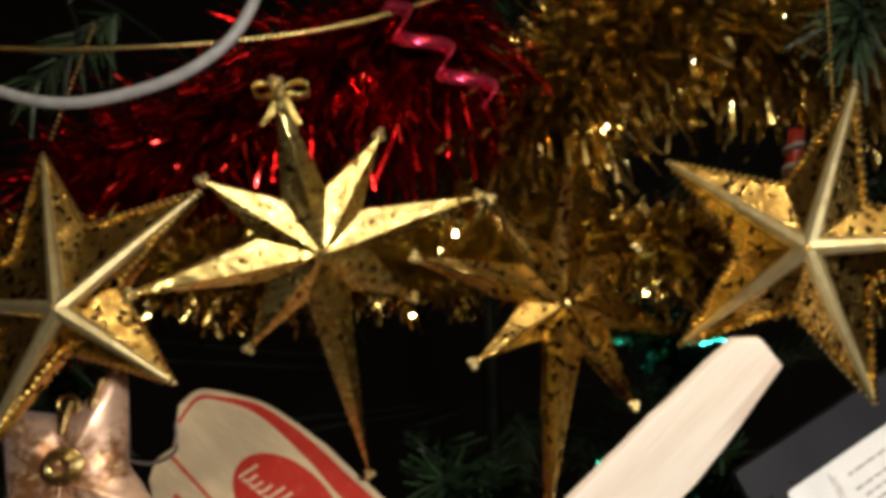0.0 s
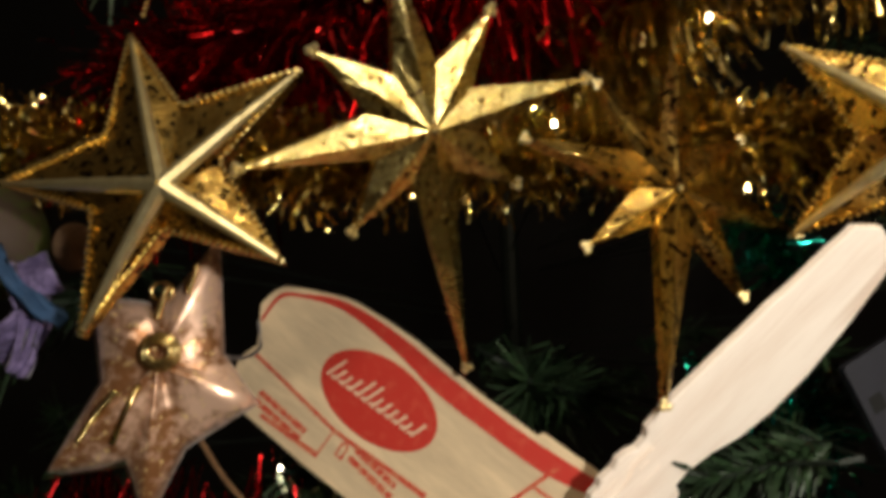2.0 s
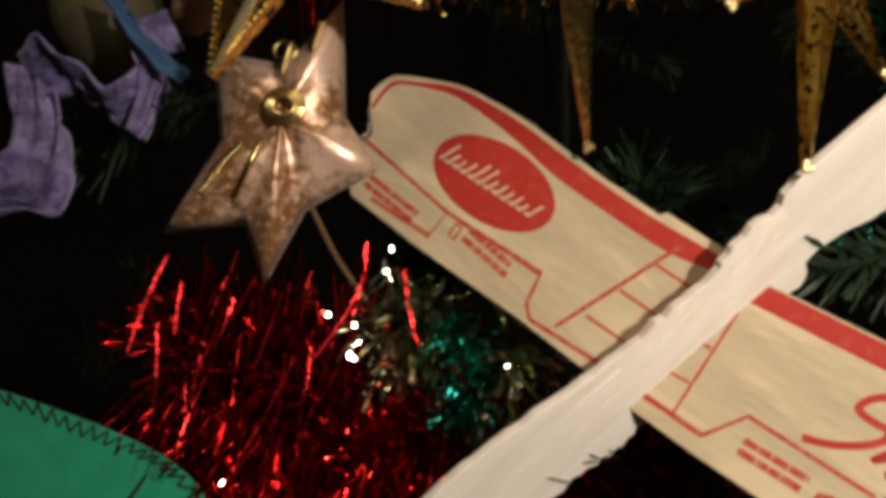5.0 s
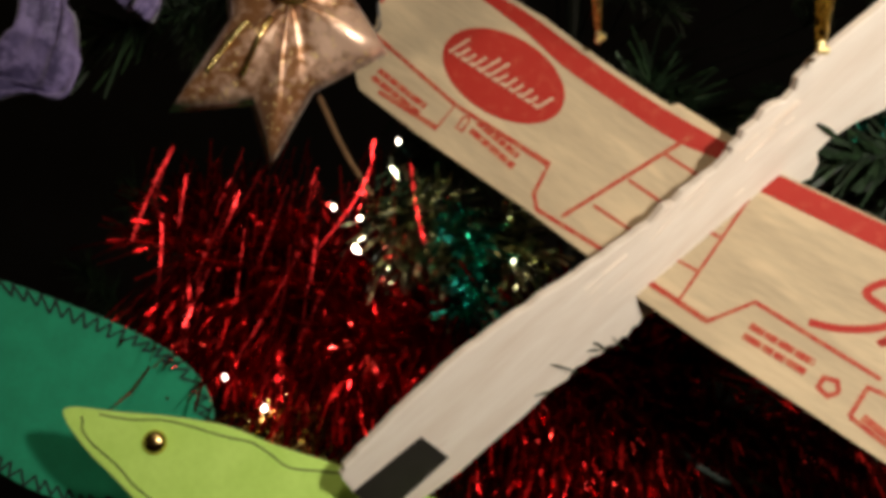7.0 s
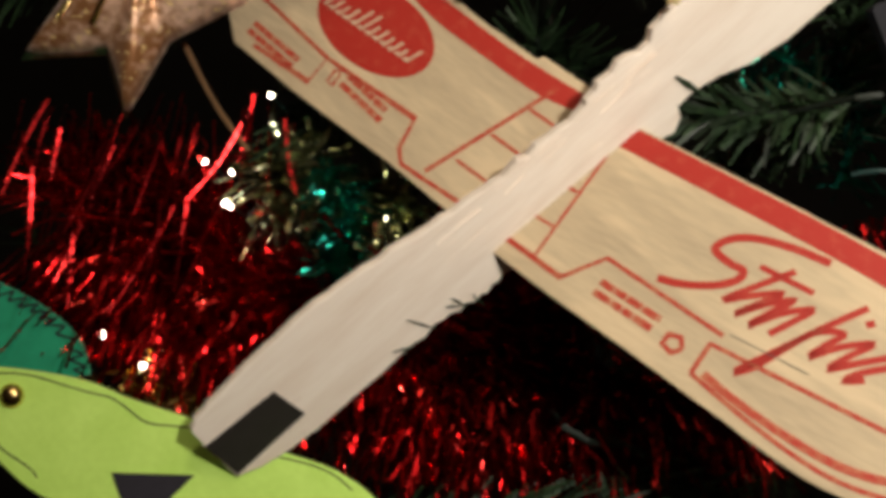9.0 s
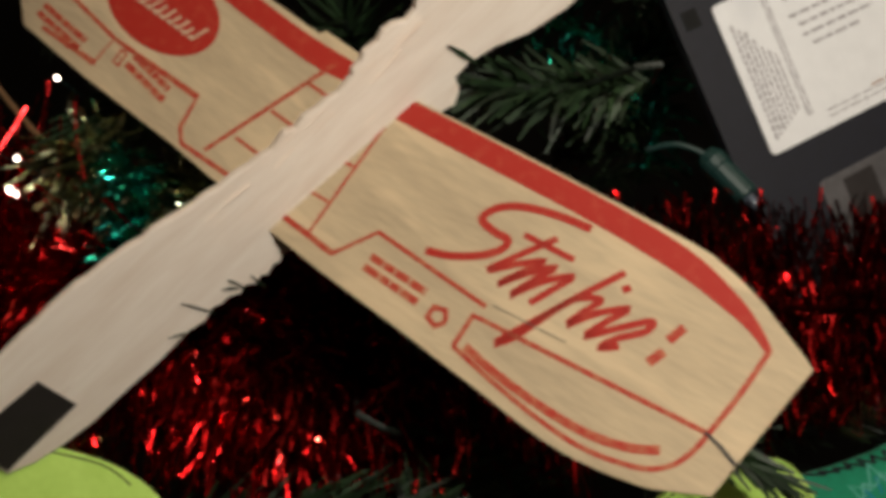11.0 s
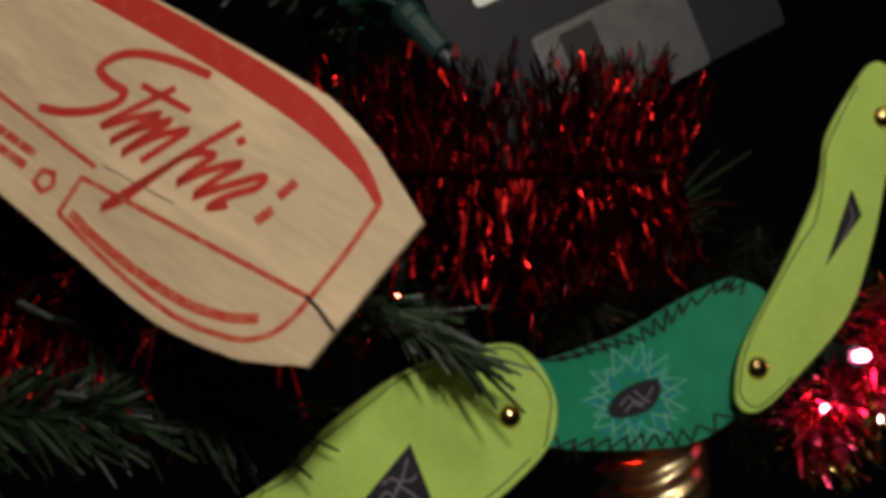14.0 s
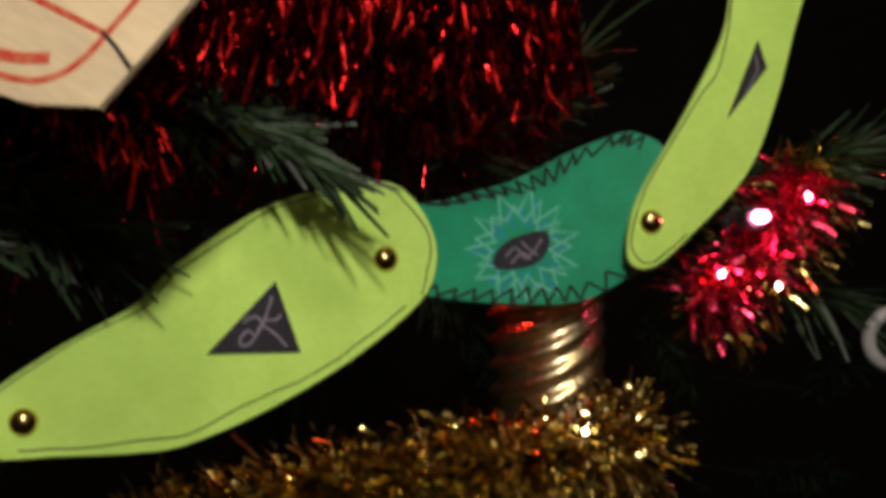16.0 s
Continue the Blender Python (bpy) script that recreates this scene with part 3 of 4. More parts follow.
printed(rw, "scribble", [smooth_line([(70.5, -11.6), (64.9, -20.7), (59.5, -30.2), (54.6, -38.9), (57.4, -36.0), (60.5, -29.2), (64.2, -22.1), (69.3, -19.3), (67.5, -23.4), (66.0, -27.4), (70.1, -22.3), (75.3, -18.1), (72.8, -22.8), (70.7, -27.6), (75.8, -22.6), (80.8, -18.0), (81.0, -20.3), (76.5, -24.9), (74.7, -28.1), (77.9, -25.9)], 5)], 1.55, INK)
printed(rw, "cross_stroke", [[(46.2, -15.1), (59.3, -14.6)]], 1.4, INK)
printed(rw, "dot", [[(72.1, -15.2), (73.3, -13.8)]], 1.6, INK)
printed(rw, "small_mark", [[(87.3, -15.7), (85.9, -19.7)]], 2.0, INK_THIN)
printed(rw, "small_mark", [[(86.3, -22.1), (84.8, -25.8)]], 2.0, INK_THIN)
block_text(rw, (16.5, -37.6), (35.6, -38.0), 2, 1.8, 3.0, INK_THIN, 3)
printed(rw, "badge_print", [[(41.9, -41.2), (40.2, -43.3), (37.4, -42.5), (37.4, -39.8), (40.3, -39.0), (41.9, -41.2)]], 1.2, INK_THIN)
printed(rw, "curved_print", [smooth_line([(49.0, -43.4), (58, -44.7), (70, -45.3), (81, -44.9), (90, -42.8), (96, -39.6)], 5)], 1.9, INK_THIN)
printed(rw, "split", [[(101.4, -31.8), (105, -32.6), (109.6, -34.2)]], 0.7, BLACK, 0.16)
printed(rw, "pencil_line", [[(49.2, -32.4), (58, -31.8), (67.9, -31.0)]], 0.25, GRAPHITE, 0.03)

lw_outline = smooth_line([(-45.9, 7.0), (-44.7, 13.2), (-40.0, 17.7), (-23.8, 24.4), (-11.4, 26.6), (6.4, 27.3), (19.3, 26.6), (35.5, 25.9), (53.2, 26.0)], 3) + \
    [Vector(p) for p in ((54.6, 27.4, 0), (78, 28, 0), (84, 6, 0), (72, -21, 0), (60.6, -21.2, 0), (40.1, -21.2, 0), (1.2, -22.8, 0), (-27.1, -23.0, 0), (-37.3, -16.4, 0), (-39.9, -10.8, 0), (-37.5, -3.8, 0))]
lw = part("wing_panel", plate(lw_outline, WING, 0, 0.25, 0.15), BALSA, glider, "printed wing half with a red oval mark", m=inv @ left)
band(lw, "leading_stripe", [(-42.3, 3.1), (-42.2, 13.0), (-35.2, 17.9), (-20.7, 24.0), (1.2, 25.6), (21.0, 24.5), (45.1, 23.9), (61.8, 24.6), (78, 26)], [(-41.1, 2.9), (-40.9, 12.4), (-34.2, 16.9), (-19.5, 21.3), (3.2, 20.6), (21.1, 18.2), (39.7, 17.9), (61.0, 18.3), (78, 22)], INK)
oval = bmesh.new()
oval.faces.new([oval.verts.new(((7.5 + 21.6 * math.cos(a) + 1.4 * math.sin(a)) * MM, (6.1 + 1.2 * math.cos(a) - 12.0 * math.sin(a)) * MM, 0.13 * MM)) for a in (2 * math.pi * k / 48 for k in range(48))])
ov = part("oval_mark", oval, INK, lw, "red oval trade mark")
tall = (1.5, 0.9, 0.75, 1.0, 1.45, 1.5, 0.8, 0.9, 0.75, 0.85, 0.6, 1.1)
wave = [[(-10.9 + 3.1 * k + 1.6 * h, 3.2 + 0.1 * k + 4.2 * h), (-11.2 + 3.1 * k, 2.6 + 0.1 * k)] for k, h in enumerate(tall)]
wave += [[(-9.6 + 3.1 * k, 3.0 + 0.1 * k), (-8.2 + 3.1 * k, 3.6 + 0.1 * k)] for k in range(11)]
for line in wave:
    printed(ov, "pale_stroke", [line], 0.95, CREAM, 0.16)
printed(lw, "outline_print", [[(63.5, 22.2), (49.9, -16.7)], [(65.6, -17.2), (42.9, -19.3), (39.2, -16.2), (37.0, -7.2), (2.2, -9.2), (2.3, -18.1), (-21.0, -19.9)], [(-36.2, -6.4), (2.2, -9.2)]], 1.2, INK_THIN)
printed(lw, "root_line", [[(60.5, 13.7), (73, 14.0)], [(57.8, 2.2), (71, 2.5)], [(54.8, -9.0), (69, -8.4)]], 0.95, INK_THIN)
block_text(lw, (11.5, -9.4), (30, -10.6), 2, 1.9, 3.1, INK_THIN, 4)
printed(lw, "arrow_print", [[(6.4, -11.0), (8.2, -9.8), (9.6, -11.4)], [(7.0, -11.0), (7.2, -14.4), (9.4, -14.4), (9.2, -11.0)]], 0.7, INK_THIN)
block_text(lw, (-26.0, -14.6), (-4.6, -15.0), 2, 1.8, 2.8, INK_THIN, 6)

fus = face_pose((-0.0323, 0.0023, 1.1695), (0.7294, -0.0381, 0.683), (0.3626, -0.8251, -0.4333))
f_up = smooth_line([(-92.5, 13.0), (-90.4, 19.0), (-82.7, 21.2), (-65, 22.6), (-48, 22.9), (-29, 20.7), (-10.7, 17.9), (6, 15.0)], 5) + [Vector((*q, 0)) for q in (
    (9, 15.4), (12, 14.4), (17, 15.3), (20, 14.2), (23, 15.1), (26.5, 14.4), (30, 14.6), (33, 13.4), (37.9, 14.0), (39, 15.6), (42, 15.4), (44, 16.6), (48, 16.2), (51, 17.4), (54, 17.0), (57, 15.6), (60, 15.6), (62, 18.2))] + \
    smooth_line([(65, 18.6), (76, 18.8), (96, 18.0), (117, 16.7), (137, 15.6)], 4)
f_low = [Vector((*q, 0)) for q in ((143.8, 8.9), (143.6, -3.8), (119.7, -9.0), (104, -11.2), (89.5, -11.4), (77.8, -9.2), (70, -6.2), (62, -4.4), (57.2, -4.6), (56.4, -8.2), (54.4, -9.2), (52.4, -10.4), (50, -9.2), (40, -9.0), (20, -9.5), (0, -9.5),
    (-5, -8.6), (-7, -10.0), (-9, -8.7), (-11.5, -10.2), (-13, -9.0), (-15.5, -9.6), (-17.5, -7.9), (-20, -8.6), (-22.5, -7.0), (-24.9, -7.6), (-27.5, -6.6), (-31, -7.4), (-36, -6.8), (-47, -7.4), (-58, -7.4), (-70, -7.2), (-80, -6.2), (-88, -4.4), (-94.4, -2.0))]
fu = part("fuselage", plate(f_up + f_low, 2.6, 1.3, 0.7, 0.35), BALSA_PALE, glider, "pale rough-edged balsa body stick", m=inv @ fus)
part("nose_weight", plate([(-69.0, 11.5), (-68.7, -0.2), (-93.6, -1.0), (-92.2, 12.6)], 0.5, 1.75, 0.1), BLACK, fu, "black strip stuck on the nose")
for k in range(26):
    bm = bmesh.new()
    x = random.uniform(-14, 56)
    y = (13.2 if random.random() < 0.75 else 6) + random.uniform(-3.5, 0.8)
    ribbon(bm, [(x, y), (x + random.uniform(3, 9), y + random.uniform(-0.8, 0.8))], random.uniform(0.3, 0.9), 1.2, random.uniform(0.2, 0.7), 0.2)
    part("torn_fibre", bm, BALSA_PALE, fu)

# ---- gold stars ----
def rot3(rows):
    return Matrix(rows).to_4x4()


def facet_star(name, m, lengths, inner, relief, apex, label, group, rim=False, finish=None):
    """A hollow pressed star: ridges from the middle to each tip, valleys between, a flat back edge; every point is a part."""
    ob = thing(name, m, label, "star ornament", group)
    n = len(lengths)
    ax = Vector((apex[0] * MM, -relief * MM, apex[1] * MM))
    tips = [Vector((L * MM * math.cos(a), 0, L * MM * math.sin(a))) for L, a in ((lengths[k], radians(90 - 360 / n * k)) for k in range(n))]
    vals = [Vector((inner * MM * math.cos(a), -0.0022, inner * MM * math.sin(a))) for a in (radians(90 - 360 / n * (k + 0.5)) for k in range(n))]
    for k in range(n):
        bm = bmesh.new()
        tip, va, vb = tips[k], vals[k - 1], vals[k]
        cuts = 5
        ridge = [ax.lerp(tip, s / cuts) for s in range(cuts + 1)]
        for s in range(1, cuts):
            ridge[s].y += 0.0004 * math.sin(s * 2.1 + k)
        for edge, flip in ((va, 1), (vb, 0)):
            low = [edge.lerp(tip, s / cuts) for s in range(cuts + 1)]
            rv = [bm.verts.new(p) for p in ridge]
            lv = [bm.verts.new(p) for p in low[:-1]] + [rv[-1]]
            bv = [bm.verts.new(p + Vector((0, 0.0035, 0))) for p in low]
            for s in range(cuts):
                quad = (rv[s], rv[s + 1], lv[s + 1], lv[s]) if s < cuts - 1 else (rv[s], rv[s + 1], lv[s])
                bm.faces.new(quad if flip else quad[::-1])
                wall = (lv[s], lv[s + 1], bv[s + 1], bv[s])
                bm.faces.new(wall if flip else wall[::-1])
        bmesh.ops.remove_doubles(bm, verts=bm.verts, dist=1e-6)
        pt = part("star_point", bm, finish or (GOLD_NET if rim else GOLD), ob)
        if rim:
            part("ridge_bar", tube([ax + Vector((0, -0.0006, 0)), ax.lerp(tip, 0.5) + Vector((0, -0.0007, 0)), tip], 0.0026, 8, lambda t: 1 - 0.7 * t), GOLD_RIM, pt, "smooth gold ridge")
            bm = bmesh.new()
            for edge in (va, vb):
                steps = int((tip - edge).length / 0.0021)
                for s in range(steps):
                    q = edge.lerp(tip, (s + 0.5) / steps)
                    bmesh.ops.create_icosphere(bm, subdivisions=1, radius=0.00105, matrix=Matrix.Translation(q + Vector((0, -0.0004, 0))))
            part("beaded_edge", bm, GOLD_BEAD, pt)
        else:
            bm = bmesh.new()
            for s in range(3):
                a = 2 * math.pi * s / 3 + k
                ball(0.0011, tip + Vector((math.cos(a) * 0.001, 0.001, math.sin(a) * 0.001)), bm=bm, u=6, v=5)
            part("tip_bud", bm, GOLD_RIM, pt)
    part("centre_stud", ball(0.0016, ax, bm=None, u=10, v=6), GOLD_BEAD, ob)
    return ob


G8, G5 = "eight-pointed gold stars", "five-pointed gold stars"
facet_star("star_ornament", Matrix.Translation((-0.0523, -0.0155, 1.3032)) @ rot3([[0.929, -0.344, -0.135], [0.255, 0.86, -0.442], [0.268, 0.376, 0.887]]),
           [44, 34, 49, 34, 74, 34, 49, 34], 15.5, 9.0, (0, -1), "mottled gold eight-pointed star with a long lower point", G8)
facet_star("star_ornament", Matrix.Translation((0.016, 0.0032, 1.2862)) @ rot3([[0.892, -0.428, 0.147], [0.361, 0.869, 0.34], [-0.273, -0.25, 0.929]]),
           [72, 36, 46, 36, 62, 36, 46, 36], 15.0, 8.0, (-3.5, -5.0), "dark antique-gold eight-pointed star with a long lower point", G8, finish=GOLD_NET)
facet_star("star_ornament", Matrix.Translation((-0.1237, -0.0092, 1.2937)) @ rot3([[0.951, 0.176, -0.255], [-0.085, 0.94, 0.331], [0.298, -0.293, 0.908]]),
           [47, 47, 47, 47, 47], 19, 10.5, (5, -12), "gold five-pointed star with beaded edges and openwork", G5, True)
facet_star("star_ornament", Matrix.Translation((0.0818, -0.0116, 1.2969)) @ rot3([[0.884, 0.384, 0.266], [-0.324, 0.914, -0.243], [-0.336, 0.128, 0.933]]),
           [45, 45, 45, 45, 45], 18, 13, (0, 0), "bright gold five-pointed star with beaded edges", G5, True)

# ---- pink satin star ----
satin = thing("fabric_star", face_pose((-0.1208, 0.0062, 1.2438), (0.995, 0.0994, -0.0025), (0.0994, -0.9938, 0.0497)), "padded pink satin star with gold beads, creased along its points", "star ornament")


def pillow_star(tips, valleys, centre, depth, rings=9):
    """A stuffed star: domed rings shrinking from the seam to the middle, pulled into creases at the valleys."""
    rim = []
    for k in range(len(tips)):
        for t in range(8):
            s = t / 8
            a, b = Vector((*tips[k], 0)), Vector((*valleys[k], 0))
            c = Vector((*tips[(k + 1) % len(tips)], 0))
            rim.append(a.lerp(b, s * 2) if s < 0.5 else b.lerp(c, s * 2 - 1))
    bm = bmesh.new()
    cen = Vector((*centre, 0))
    for side in (1, -0.6):
        prev = None
        for r in range(rings + 1):
            u = r / rings
            row = []
            for i, p in enumerate(rim):
                q = p.lerp(cen, u)
                w = abs(((i % 8) / 8) - 0.5) * 2
                h = depth * math.sqrt(max(0, 1 - (1 - u) ** 2)) * (0.72 + 0.28 * w) + 0.7 * math.sin(i * 1.9 + r * 0.8) * u * (1 - u) * 2
                row.append(bm.verts.new((q.x * MM, q.y * MM, side * h * MM)))
            if prev:
                for i in range(len(rim)):
                    j = (i + 1) % len(rim)
                    bm.faces.new((prev[i], prev[j], row[j], row[i]))
            prev = row
    bmesh.ops.remove_doubles(bm, verts=bm.verts, dist=2e-5)
    return bm


part("cushion", pillow_star([(-26, 18.5), (9.5, 34), (20, -13.5), (-11, -46), (-38.5, -31.5)], [(-6, 15.5), (10.5, 1), (0, -25), (-16.5, -29), (-23.5, -6)], (-6, -2), 9), SATIN, satin, smooth=True)
bm = bmesh.new()
for k, (r, h) in enumerate(((5.2, 8.6), (4.3, 9.8), (3.0, 10.8))):
    ring = [Vector(((-5.5 + r * math.cos(a)) * MM, (1.6 + r * math.sin(a) * 0.9) * MM, h * MM)) for a in (2 * math.pi * s / 24 for s in range(25))]
    tube(ring, 0.00085, 6, bm=bm, caps=False)
part("coil_button", bm, GOLD_BEAD, satin, "coiled gold wire button", smooth=True)
part("bugle_bead", tube([(-0.0105, -0.0070, 0.0092), (-0.0145, -0.0140, 0.0084), (-0.0182, -0.0222, 0.0068)], 0.0009, 8), GOLD_BEAD, satin, "long bright gold bugle bead", smooth=True)
for pts in (((-20, -12), (-27, -21)), ((-4, 19), (-6, 11)), ((-17, -9), (-22, -14)), ((2, 18), (4, 25))):
    a, b = Vector((*pts[0], 0)), Vector((*pts[1], 0))
    for s in range(9):
        q = a.lerp(b, s / 8)
        bm = ball(0.0011, (q.x * MM, q.y * MM, (8.6 - 0.0035 * (q - Vector((-6, -2, 0))).length ** 2 + 0.5) * MM), u=8, v=6)
        part("bead", bm, GOLD_BEAD, satin, smooth=True)
bm = tube([Vector(((-6 + 3 * math.cos(a)) * MM, (18.5 + 2.6 * math.sin(a)) * MM, 3 * MM)) for a in (2 * math.pi * s / 20 for s in range(21))], 0.0006, 6, caps=False)
part("hanging_loop", bm, GOLD_BEAD, satin, smooth=True)

# ---- the felt snake ----
snake = thing("felt_snake", Matrix.Translation((0.02, 0.02, 1.08)), "jointed lime and green felt snake with brass rivets and black stitching", "toy")
sinv = snake.matrix_world.inverted()


def felt(m, outline, mat, label, thick=1.6, steps=4):
    pts = smooth_line(outline, steps, True)
    return part("segment", plate(pts, thick, 0, 0.35), mat, snake, label, m=sinv @ m), pts


def rivet(seg, x, y):
    part("rivet", lathe([(3.4, -0.2), (3.4, 0.3), (3.1, 1.0), (2.3, 1.8), (1.1, 2.35), (0.25, 2.45)], 20), RIVET, seg, smooth=True, m=pose(x * MM, y * MM, 0))


def seam(seg, pts, inset, whole, mat=THREAD, wander=0.5, width=0.35, label=""):
    """A loose hand-sewn line that runs along the edge."""
    c = sum(whole, Vector()) / len(whole)
    r = random.Random(len(pts))
    line = []
    for i, p in enumerate(pts):
        line.append(p + (c - p).normalized() * (inset + wander * math.sin(i * 0.9) + r.uniform(-.2, .2)))
    bm = ribbon(bmesh.new(), smooth_line(line, 2), width, 0.05, 0.18)
    part("stitching", bm, mat, seg, label)


def zigzag(seg, pts, depth, pitch, whole):
    """Black zigzag stitching over an edge."""
    c = sum(whole, Vector()) / len(whole)
    line, k = [], 0
    r = random.Random(3)
    for a, b in zip(pts, pts[1:]):
        n = max(1, int((b - a).length / pitch + 0.5))
        for s in range(n):
            p = a.lerp(b, s / n)
            line.append(p + (c - p).normalized() * ((depth if k % 2 else 0.2) + r.uniform(-.4, .4)))
            k += 1
    bm = bmesh.new()
    for a, b in zip(line, line[1:]):
        ribbon(bm, [a, b], 0.75, 0.05, 0.3)
    part("stitching", bm, THREAD, seg)


m1 = face_pose((0.0865, 0.0399, 1.0685), (0.9806, 0.1961, 0), (0.1952, -0.9759, 0.0976))
s1, p1 = felt(m1, [(-78, -27.2), (-73, -20), (-57.0, -8.6), (-39.8, 1.3), (-30.0, 10.9), (-13.7, 22.9), (0.4, 29.5), (18.0, 33.5), (28.6, 32.3), (36.4, 22.7), (38.3, 12.1), (33.4, 1.6), (15.3, -12.9), (-6.4, -25.1), (-25.8, -32.7), (-37.8, -34.1), (-55.8, -33.9), (-71, -33.5)], LIME, "wide lime felt segment with a black triangle")
rivet(s1, 24.3, 13.5), rivet(s1, -63.2, -25.2)
seam(s1, p1[4:44], 2.0, p1), seam(s1, p1[44:68], 3.4, p1)
tri = part("triangle_patch", plate([(-4.3, 7.9), (2.2, -10.4), (-21.2, -10.3)], 0.5, 0.5, 0.1), PATCH, s1, "black triangle patch with grey squiggle")
printed(tri, "squiggle", [smooth_line([(-5.2, 4), (-6.4, 0), (-8.0, -4), (-10.5, -7.6), (-12.6, -8.2), (-13.0, -6.4), (-11.2, -4.6), (-9.4, -5.8)], 5), smooth_line([(-12.4, -2.4), (-9.6, -1.0), (-7.6, -2.6), (-9.0, -4.6)], 4), smooth_line([(-7.2, -2.0), (-4.0, -1.8), (-3.0, -0.4)], 4), smooth_line([(-7.6, -3.2), (-4.2, -5.6), (-1.4, -8.8)], 4)], 0.6, PATCH_LINE, 0.5)
m2 = face_pose((0.1694, 0.0614, 1.0913), (0.9806, 0.1961, 0), (0.1952, -0.9759, 0.0976))
s2, p2 = felt(m2, [(-57.9, 1.9), (-41.5, 6.9), (-24.5, 12.1), (-6.8, 20.7), (7.9, 26.3), (13.4, 26.6), (22.7, 22.1), (30.1, 7.7), (26.0, -7.3), (10.8, -15.0), (-4.0, -21.7), (-25.1, -22.1), (-46.9, -19.9), (-58.2, -15.0)], TEAL, "green felt segment with zigzag stitching")
zigzag(s2, p2[2:24], 5.4, 2.9, p2), zigzag(s2, p2[32:52], 5.0, 2.9, p2)
r = random.Random(21)
for turn, low, high in ((0.0, 9.5, 17.0), (0.35, 8.5, 14.0)):
    petals = []
    for k in range(23):
        a = 2 * math.pi * k / 22 + turn
        d = (high if k % 2 else low) + r.uniform(-1.6, 1.6)
        petals.append((-22 + d * math.cos(a), -7 + d * 0.95 * math.sin(a)))
    printed(s2, "chalk_petals", [petals], 0.75, THREAD_PALE, 0.03)
for k in range(16):
    cy = bmesh.new()
    a = 2 * math.pi * k / 16 + r.uniform(-.1, .1)
    far = 12 + r.uniform(-2, 3)
    ribbon(cy, [(-22 + 6 * math.cos(a), -7 + 6 * math.sin(a)), (-22 + far * math.cos(a), -7 + far * math.sin(a))], 3.0, 0.02, 0.1, 0.3)
    part("blue_ray", cy, CYAN_THREAD, s2)
hx = part("oval_patch", plate(smooth_line([(-30.0, -8.4), (-24.8, -3.9), (-15.2, -1.8), (-14.2, -6.6), (-18.8, -11.3), (-29.2, -12.4)], 3, True), 0.5, 0.55, 0.1), PATCH, s2, "black oval patch")
printed(hx, "squiggle", [smooth_line([(-27, -9), (-24, -6.5), (-21, -9.5), (-18, -6.5), (-16.4, -4)], 4), smooth_line([(-25.5, -11), (-22, -8), (-19.5, -9.8)], 4), smooth_line([(-22.4, -4.8), (-20, -7), (-17.4, -8.6)], 4)], 0.5, PATCH_LINE, 0.55)
m3 = face_pose((0.2067, 0.0608, 1.1315), (0.9889, 0.1485, 0.0029), (0.1481, -0.9872, 0.0592))
s3, p3 = felt(m3, [(14.7, 51.2), (20.4, 50.0), (23.7, 44.7), (24.2, 36.3), (19.2, 17.6), (14.3, -2.6), (5.6, -24.4), (-13.2, -43.8), (-22.4, -50.9), (-28.7, -50.6), (-30.4, -44.7), (-27.6, -31.7), (-14.7, -9.0), (-3.4, 14.1), (-0.5, 29.1), (8.0, 43.4)], LIME, "slim lime felt tail segment")
rivet(s3, 18.0, 35.1), rivet(s3, -23.7, -38.4)
seam(s3, p3[28:62], 2.2, p3)
d3 = part("diamond_patch", plate([(7.2, 13.3), (10.4, 5.8), (-1.4, -8.8)], 0.5, 0.5, 0.1), PATCH, s3, "narrow black patch")
printed(d3, "squiggle", [[(6.5, 9), (7.5, 5), (3.5, -2)]], 0.4, PATCH_LINE, 0.5)
m0 = face_pose((-0.1636, 0.0060, 1.1221), (0.9987, 0.0504, 0.0049), (0.0497, -0.9938, 0.0994))
s0, p0 = felt(m0, [(-23.1, 9.5), (-10.6, 8.5), (5, 7.4), (20.6, 5.0), (33.2, 0.4), (51.9, -5.1), (73.8, -12.3), (89.4, -17.2), (101, -25), (107, -36), (100, -45), (80, -47), (55, -43), (30, -34), (10, -26), (-0.1, -18.6), (-9.8, -9.4), (-17.9, -1.9), (-24.2, 6.4)], LIME, "pointed lime felt head segment with a black triangle")
rivet(s0, 0.9, 0.4)
seam(s0, p0[2:32], 3.4, p0, wander=1.0), seam(s0, p0[58:76], 5.0, p0, wander=1.0)
part("triangle_patch", plate([(29.2, -19.4), (51.5, -19.4), (36, -36)], 0.5, 0.5, 0.1), PATCH, s0, "black triangle patch")
mt = face_pose((-0.1615, 0.0433, 1.1276), (0.9987, 0.0504, 0.0049), (0.0497, -0.9938, 0.0994))
st, pt_ = felt(mt, [(-95, 36), (-80, 38.5), (-65.6, 36.6), (-47.3, 30.7), (-29.0, 23.9), (-12.6, 16.2), (-1.5, 7.5), (3.2, -1.2), (2.7, -8.3), (-9.2, -20.8), (-22.7, -33), (-35.1, -33.6), (-51.3, -28.7), (-62.2, -23.3), (-80, -14), (-96, -2), (-101, 18)], TEAL, "green felt segment with zigzag stitching")
zigzag(st, pt_[8:36], 5.0, 2.2, pt_), zigzag(st, pt_[40:60], 4.6, 2.2, pt_)

